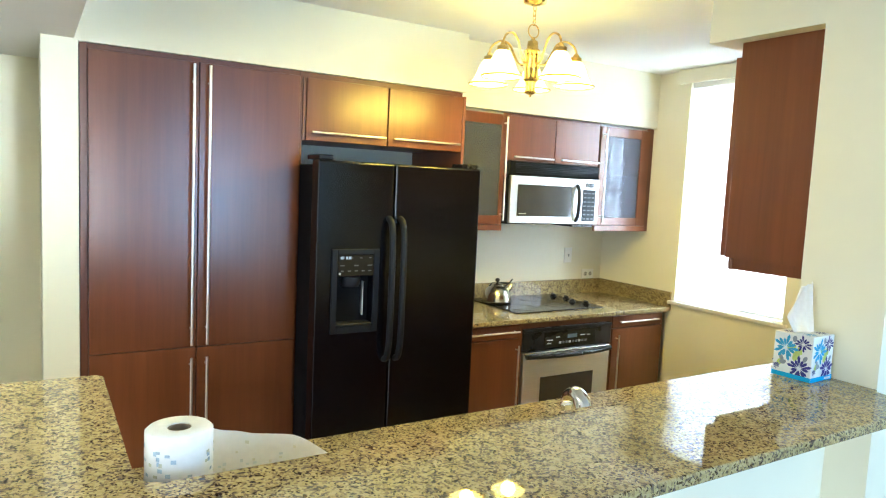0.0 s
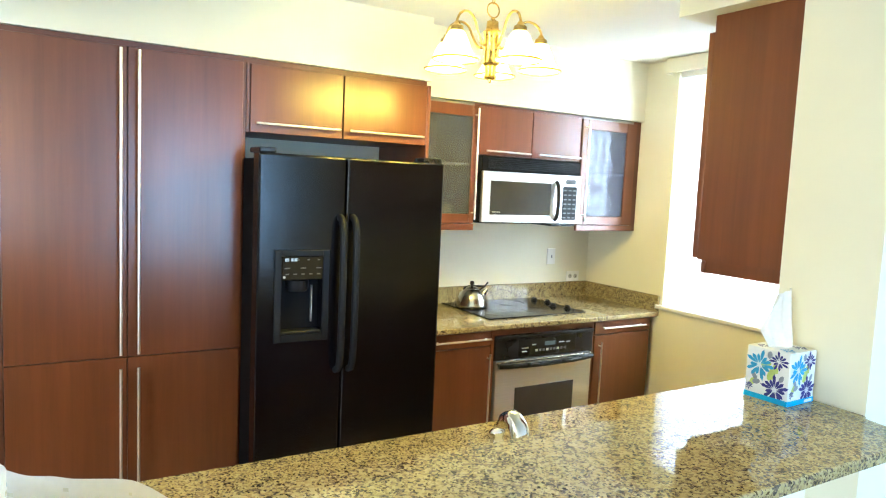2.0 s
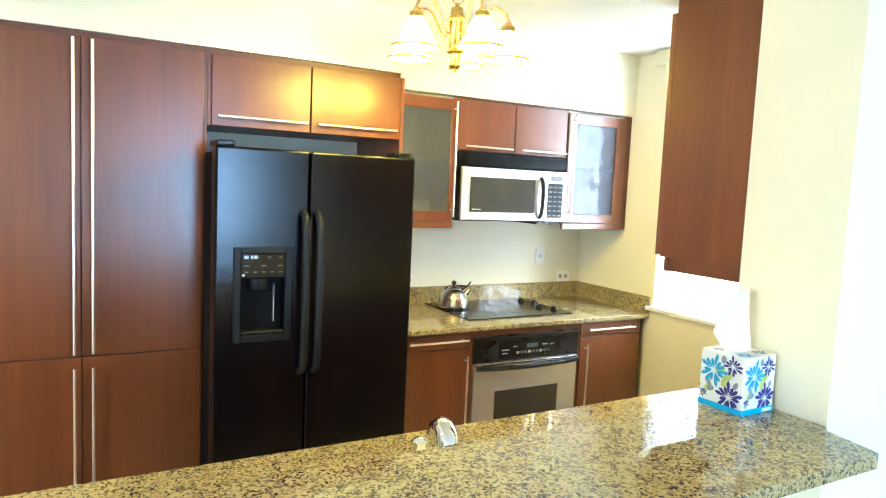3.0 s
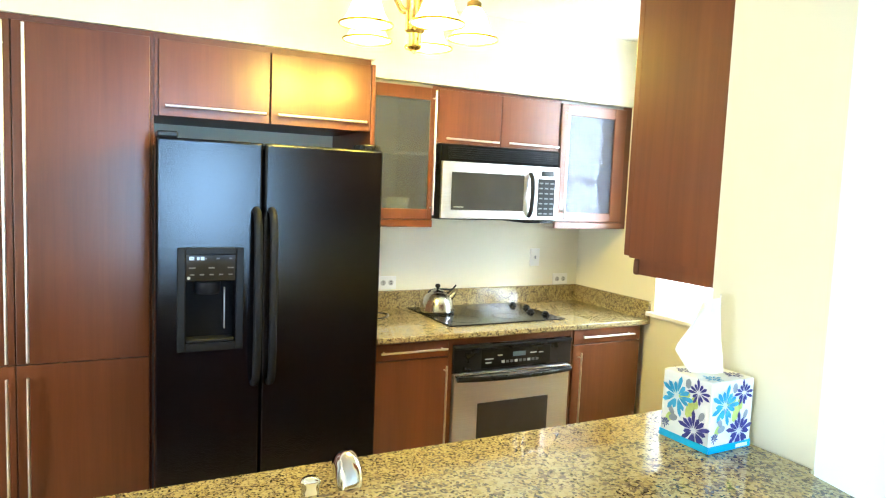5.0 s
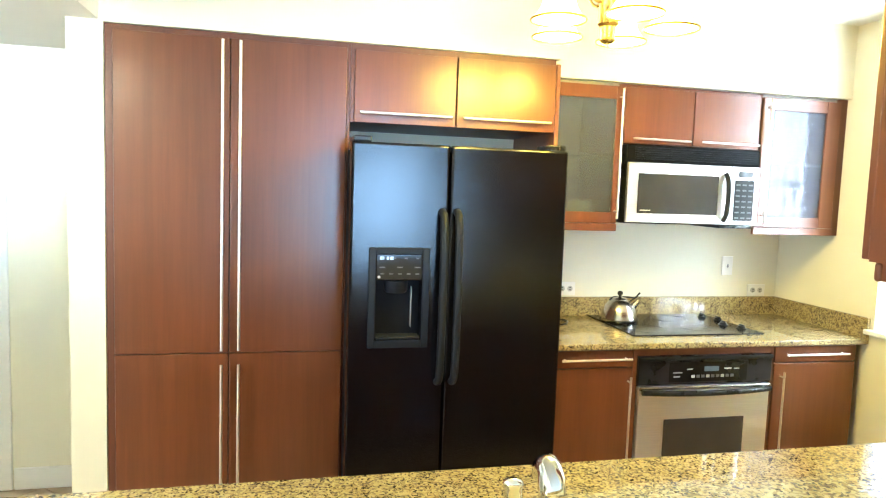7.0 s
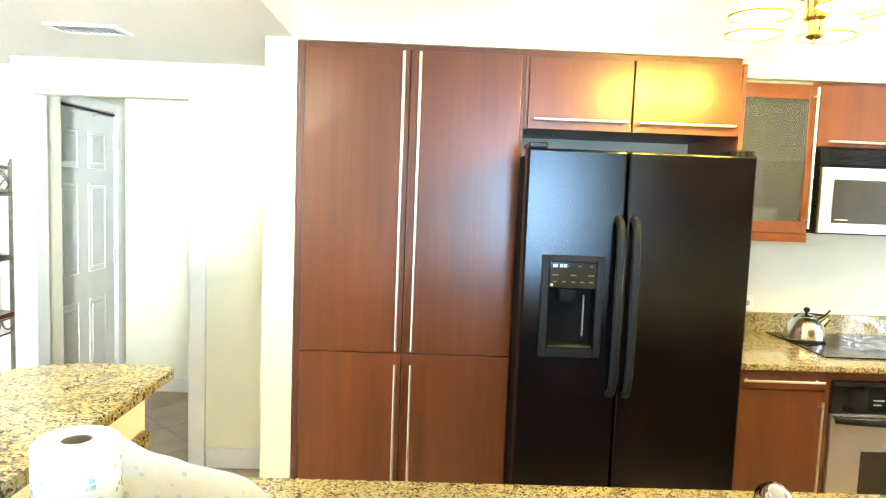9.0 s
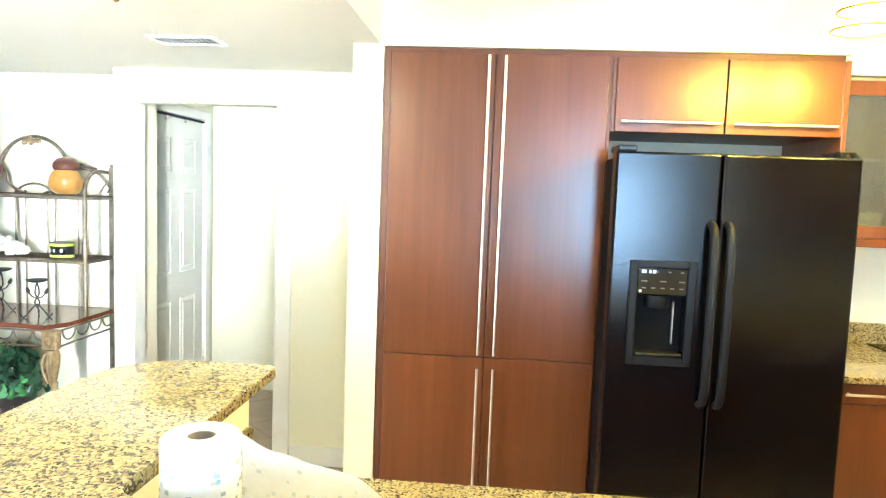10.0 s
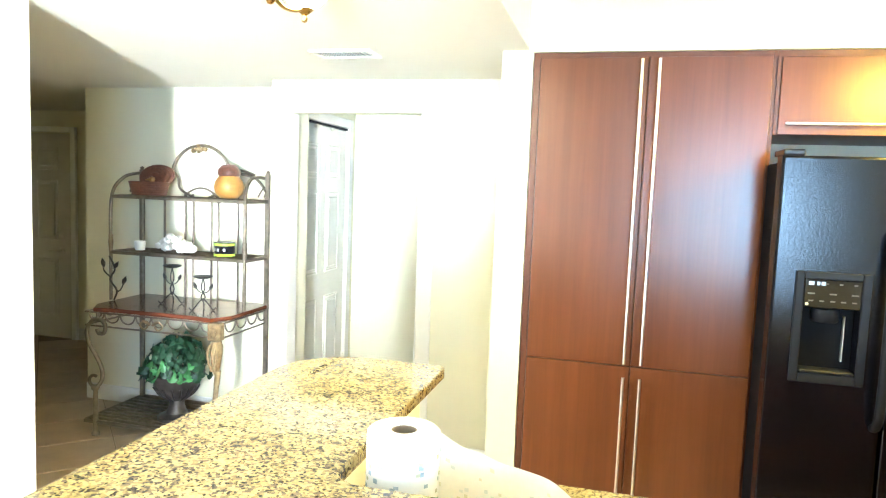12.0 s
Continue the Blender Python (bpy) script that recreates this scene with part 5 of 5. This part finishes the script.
    # upright back bars
    for k, x in enumerate((-2.22, -2.06, -2.00, -1.86, -1.81, -1.66, -1.61)):
        part("back_bar", tube(bmesh.new(), [(x, yb, 0.81), (x, yb, 1.52)], 0.008 if k in (0, 1) else 0.0055, 8), BRONZE, rk)
    # arched back with scrolls
    bm = tube(bmesh.new(), arc((-1.94, yb, 1.62), 0.225, 0, 180, 24), 0.011, 8)
    for s in (-1, 1):
        tube(bm, smooth_path([(-1.94 + s * 0.225, yb, 1.62), (-1.94 + s * 0.27, yb, 1.665), (-1.94 + s * 0.40, yb, 1.64), (-1.94 + s * 0.48, yb, 1.56)], 6), 0.010, 8)
        tube(bm, smooth_path([(-1.94 + s * 0.40, yb, 1.66), (-1.94 + s * 0.26, yb, 1.69), (-1.94 + s * 0.18, yb, 1.63), (-1.94 + s * 0.16, yb, 1.55), (-1.94 + s * 0.06, yb, 1.50)], 6), 0.008, 8)
    tube(bm, arc((-1.94, yb, 1.40), 0.16, 35, 145, 14), 0.007, 8)
    part("arched_back", bm, BRONZE, rk, smooth=60)
    bm = bmesh.new()
    rnd = random.Random(9)
    for k in range(16):
        a = rnd.uniform(0, 6.28)
        r = rnd.uniform(0.0, 0.07)
        lathe(bm, [(0, -0.022), (0.014, -0.004), (0.010, 0.012), (0, 0.024)], (0, 0, 0), 7, pose(-1.94 + r * 1.2 * math.cos(a), yb - 0.012, 1.815 + r * 0.4 * math.sin(a), rnd.uniform(40, 140), rnd.uniform(-60, 60), 0))
    part("crest_leaf", bm, GILT, rk, "gilt leaf cluster at the crest", 50)
    # leafy scroll that climbs the front upright
    xs = x0 - 0.01
    bm = tube(bmesh.new(), smooth_path([(xs + 0.03, 3.43, 0.815), (xs + 0.06, 3.42, 0.88), (xs + 0.01, 3.42, 0.95), (xs + 0.045, 3.42, 1.02), (xs - 0.005, 3.43, 1.10)], 6), 0.006, 6)
    tube(bm, smooth_path([(xs + 0.055, 3.42, 0.87), (xs + 0.09, 3.415, 0.885), (xs + 0.12, 3.41, 0.93)], 5), 0.0045, 6)
    tube(bm, smooth_path([(xs + 0.02, 3.42, 0.96), (xs - 0.03, 3.415, 1.00), (xs - 0.035, 3.41, 1.04)], 5), 0.0045, 6)
    for px, pz, tilt in ((xs + 0.125, 0.95, 25), (xs - 0.035, 1.055, -15), (xs + 0.062, 1.045, 35)):
        lathe(bm, [(0, -0.032), (0.012, -0.012), (0.014, 0.004), (0.006, 0.024), (0, 0.036)], (0, 0, 0), 8, pose(px, 3.41, pz, 0, tilt, 0))
    part("leaf_scroll", bm, DARK_IRON, rk, "dark iron leaf scroll", 60)
    # low slatted shelf
    bm = bmesh.new()
    for y in (3.19, yb):
        box(bm, x0, x1, y - 0.010, y + 0.010, 0.075, 0.095, 0.003)
    for x in (x0, x1):
        box(bm, x - 0.010, x + 0.010, 3.20, yb - 0.011, 0.075, 0.095, 0.003)
    for x in (x0, x1):
        tube(bm, [(x + (0.085 if x < -2 else -0.03), yf + 0.02, 0.085), (x, 3.20, 0.085)], 0.008, 6)
    low = part("low_shelf", bm, BRONZE, rk)
    for k in range(9):
        y = 3.245 + k * 0.052
        part("slat", solid(x0 + 0.011, x1 - 0.011, y - 0.011, y + 0.011, 0.080, 0.094, bevel=0.002), BRONZE, low)


make_rack()


def make_plant():
    cx, cy, z0 = -1.885, 3.40, 0.096
    u = thing("urn_planter", (cx, cy, z0), "dark fluted pedestal urn full of green ivy", "plant")
    part("urn", lathe(bmesh.new(), [(0, 0), (0.115, 0), (0.115, 0.02), (0.065, 0.04), (0.045, 0.09), (0.05, 0.125), (0.10, 0.16), (0.135, 0.215), (0.14, 0.24), (0.165, 0.285), (0.172, 0.30), (0.16, 0.30), (0.13, 0.265), (0, 0.26)], (cx, cy, z0), 32), URN_METAL, u, smooth=45)
    for k in range(16):
        a = 2 * math.pi * k / 16
        d = Vector((math.cos(a), math.sin(a), 0))
        pts = [Vector((cx, cy, z0)) + d * r + Vector((0, 0, z)) for r, z in ((0.056, 0.13), (0.104, 0.165), (0.138, 0.217))]
        part("flute", tube(bmesh.new(), smooth_path(pts, 4), 0.009, 6), URN_METAL, u)
    rnd = random.Random(21)
    for name, mat, count in (("ivy_leaves", LEAF, 260), ("pale_ivy_leaves", LEAF_PALE, 20)):
        bm = bmesh.new()
        for k in range(count):
            a, e = rnd.uniform(0, 2 * math.pi), rnd.uniform(-0.14, 1.45)
            if mat is LEAF_PALE:
                a, e = rnd.uniform(-1.9, -0.5), rnd.uniform(-0.12, 0.45)
            rad = rnd.uniform(0.70, 1.05) * (1 + 0.16 * math.sin(3 * a + 1) * math.cos(2 * e))
            if mat is LEAF_PALE:
                rad *= 1.06
            p = Vector((cx + 0.205 * rad * math.cos(a) * math.cos(e), cy + 0.19 * rad * math.sin(a) * math.cos(e), z0 + 0.305 + 0.205 * rad * math.sin(e)))
            p.y = min(p.y, 3.68)
            size = rnd.uniform(0.022, 0.042)
            ln = [(0, -0.9), (0.55, -0.75), (0.95, -0.2), (0.5, 0.05), (0.55, 0.5), (0.0, 1.2), (-0.55, 0.5), (-0.5, 0.05), (-0.95, -0.2), (-0.55, -0.75)]
            m = pose(p.x, p.y, p.z, rnd.uniform(25, 110), rnd.uniform(-45, 45), math.degrees(a) + 90 + rnd.uniform(-40, 40))
            c = bm.verts.new(m @ Vector((0, 0, size * 0.18)))
            vs = [bm.verts.new(m @ Vector((x * size, y * size, -0.1 * size * abs(x)))) for x, y in ln]
            for i in range(len(vs)):
                bm.faces.new((c, vs[i], vs[(i + 1) % len(vs)]))
        part(name, bm, mat, u)
    bm = bmesh.new()
    for k in range(26):
        a, e = rnd.uniform(0, 6.28), rnd.uniform(0.0, 1.3)
        end = (cx + 0.2 * math.cos(a) * math.cos(e), cy + 0.16 * math.sin(a) * math.cos(e), z0 + 0.29 + 0.17 * math.sin(e))
        tube(bm, smooth_path([(cx + 0.03 * math.cos(a), cy + 0.03 * math.sin(a), z0 + 0.25), ((cx + end[0]) / 2, (cy + end[1]) / 2, end[2] + 0.03), end], 4), 0.0025, 5)
    part("ivy_stems", bm, LEAF, u)


make_plant()

# things on the rack
bx0, by, bz = -2.215, 3.56, 1.502
duck = thing("wicker_basket", (bx0, by, bz), "dark red wicker basket, lid open, small duck figure inside", "basket")
for k in range(6):
    r = 0.115 + 0.004 * k
    ring = [(bx0 + r * math.cos(a), by + 0.62 * r * math.sin(a), bz + 0.010 + 0.0145 * k) for a in [2 * math.pi * i / 28 for i in range(28)]]
    part("wicker_coil", tube(bmesh.new(), ring, 0.0085, 6, True), WICKER, duck, smooth=60)
bm = lathe(bmesh.new(), [(0, 0), (1, 0), (1, 0.006), (0, 0.006)], (0, 0, 0), 28, Matrix.Translation((bx0, by, bz + 0.002)) @ Matrix.Diagonal((0.115, 0.07, 1, 1)))
part("basket_floor", bm, WICKER, duck)
bm = bmesh.new()
lid = pose(bx0 + 0.005, by + 0.075, bz + 0.125, 72) @ Matrix.Diagonal((1, 0.62, 1, 1))
for k in range(5):
    ring = [((0.125 - 0.024 * k) * math.cos(a), (0.125 - 0.024 * k) * math.sin(a), 0.010 * k) for a in [2 * math.pi * i / 26 for i in range(26)]]
    tube(bm, ring, 0.010, 6, True, lid)
lathe(bm, [(0, 0.042), (0.05, 0.036), (0.10, 0.014), (0.122, 0.0), (0.10, 0.004), (0, 0.030)], (0, 0, 0), 26, lid)
part("basket_lid", bm, WICKER, duck, "raised wicker lid", 60)
bm = bmesh.new()
lathe(bm, [(0, 0), (0.024, 0.005), (0.030, 0.035), (0.018, 0.062), (0.014, 0.075), (0.020, 0.090), (0.016, 0.106), (0, 0.112)], (bx0 + 0.03, by - 0.01, bz + 0.012), 14)
tube(bm, [(bx0 + 0.018, by - 0.015, bz + 0.105), (bx0 - 0.012, by - 0.02, bz + 0.100)], [0.009, 0.004], 8)
part("duck_figure", bm, GOURD, duck, "small tan duck figure", 60)

gx, gy, gz = -1.635, 3.575, 1.502
gourd = thing("carved_gourd", (gx, gy, gz), "round polished yellow gourd figure with dark carved cap", "ornament")
part("gourd_body", lathe(bmesh.new(), [(0, 0), (0.05, 0.002), (0.082, 0.03), (0.094, 0.07), (0.086, 0.11), (0.066, 0.138), (0.058, 0.15), (0, 0.16)], (gx, gy, gz), 28), GOURD, gourd, smooth=60)
part("cap", lathe(bmesh.new(), [(0.060, 0.140), (0.072, 0.158), (0.070, 0.185), (0.046, 0.212), (0.0, 0.222)], (gx, gy, gz), 24), GOURD_DARK, gourd, "dark carved cap", 60)
rnd = random.Random(5)
coral = thing("coral", (-2.02, 3.56, 1.137), "white branching coral cluster", "ornament")
bm = bmesh.new()
for k in range(34):
    t = rnd.uniform(-1, 1)
    x = -2.02 + 0.125 * t + 0.01
    hgt = (0.115 if t < 0.1 else 0.075) * (1 - 0.55 * t * t)
    z = 1.137 + rnd.uniform(0.015, max(0.02, hgt))
    r = rnd.uniform(0.018, 0.030)
    r = min(r, z - 1.1365)
    lathe(bm, [(0, -r), (r * 0.75, -r * 0.65), (r, 0), (r * 0.72, r * 0.68), (0, r)], (x, 3.56 + rnd.uniform(-0.045, 0.045), z), 9)
part("coral_body", bm, CORAL, coral, smooth=60)
tin = thing("candle_tin", (-1.635, 3.53, 1.137), "black and lime green printed candle tin", "tin")
part("tin_body", lathe(bmesh.new(), [(0, 0), (0.062, 0), (0.064, 0.004), (0.064, 0.09), (0.058, 0.092), (0, 0.088)], (-1.635, 3.53, 1.137), 28), BLACK_PLASTIC, tin, smooth=45)
part("lower_band", lathe(bmesh.new(), [(0.0645, 0.004), (0.0652, 0.006), (0.0652, 0.018), (0.0645, 0.020)], (-1.635, 3.53, 1.137), 28), TIN_GREEN, tin)
part("upper_band", lathe(bmesh.new(), [(0.0645, 0.070), (0.0652, 0.072), (0.0652, 0.084), (0.0645, 0.086)], (-1.635, 3.53, 1.137), 28), TIN_GREEN, tin)
for a in (-120, -95, -60):
    d = Vector((math.cos(radians(a)), math.sin(radians(a)), 0))
    p = Vector((-1.635, 3.53, 1.182)) + d * 0.0655
    part("marking", solid(-0.007, 0.007, -0.0006, 0.0006, -0.009, 0.009, m=pose(p.x, p.y, p.z, 0, 0, a + 90)), GREY_MARK, tin)
cup = thing("small_cup", (-2.285, 3.56, 1.137), "small pale grey cup", "cup")
part("cup_body", lathe(bmesh.new(), [(0, 0), (0.030, 0), (0.036, 0.06), (0.033, 0.06), (0.028, 0.006), (0, 0.006)], (-2.285, 3.56, 1.137), 20), WHITE_PLASTIC, cup, smooth=45)


def candle_holder(x, y, h):
    z0 = 0.8105
    c = thing("candle_holder", (x, y, z0), "dark wrought iron leaf candle holder", "candle holder", "candle holders")
    bm = bmesh.new()
    for k in range(3):
        a = 2 * math.pi * k / 3
        d = Vector((math.cos(a), math.sin(a), 0))
        tube(bm, smooth_path([Vector((x, y, z0 + 0.07)), Vector((x, y, z0 + 0.045)) + d * 0.03, Vector((x, y, z0 + 0.004)) + d * 0.07, Vector((x, y, z0 + 0.02)) + d * 0.09], 5), 0.004, 6)
    part("feet", bm, DARK_IRON, c, smooth=60)
    bm = bmesh.new()
    for s in (-1, 1):
        tube(bm, smooth_path([(x, y, z0 + 0.05), (x + 0.014 * s, y, z0 + h * 0.4), (x - 0.012 * s, y, z0 + h * 0.65), (x, y, z0 + h - 0.008)], 6), 0.004, 6)
        tube(bm, smooth_path([(x, y, z0 + h * 0.5), (x + 0.03 * s, y, z0 + h * 0.55), (x + 0.05 * s, y, z0 + h * 0.66)], 5), 0.0035, 6)
        lathe(bm, [(0, -0.022), (0.011, -0.004), (0.009, 0.012), (0, 0.028)], (0, 0, 0), 8, pose(x + 0.055 * s, y, z0 + h * 0.70, 0, 25 * s, 0))
    part("stem", bm, DARK_IRON, c, smooth=60)
    part("dish", lathe(bmesh.new(), [(0, 0), (0.03, 0.0), (0.055, 0.010), (0.058, 0.016), (0.05, 0.014), (0, 0.006)], (x, y, z0 + h - 0.010), 20), DARK_IRON, c, smooth=45)


candle_holder(-2.01, 3.52, 0.240)
candle_holder(-1.70, 3.40, 0.205)

# ---- floor tiles, laid last ----
T = 0.42
me = bpy.data.meshes.new("tile")
bm = solid(-T / 2 + 0.003, T / 2 - 0.003, -T / 2 + 0.003, T / 2 - 0.003, -0.006, 0.0, bevel=0.0015)
bm.to_mesh(me)
bm.free()
me.materials.append(TILE)
C45 = math.cos(radians(45))
rest = bmesh.new()
h = T / 2 - 0.003
for i in range(-26, 27):
    for j in range(-26, 27):
        x, y = -1.9 + T * (i - j) * C45, 3.2 + T * (i + j) * C45
        if not (-5.3 < x < 4.8 and -3.9 < y < 5.05):
            continue
        if x < 0.0 and y > 1.9 and not (x < -3.4 and y < 3.0):
            ob = new("tile", me)
            ob.matrix_world = pose(x, y, 0, 0, 0, 45)
            ob.parent = floor
        else:
            box(rest, -h, h, -h, h, -0.006, 0.0, m=pose(x, y, 0, 0, 0, 45))
tagged(part("tiles", rest, TILE, floor), kind="stuff")
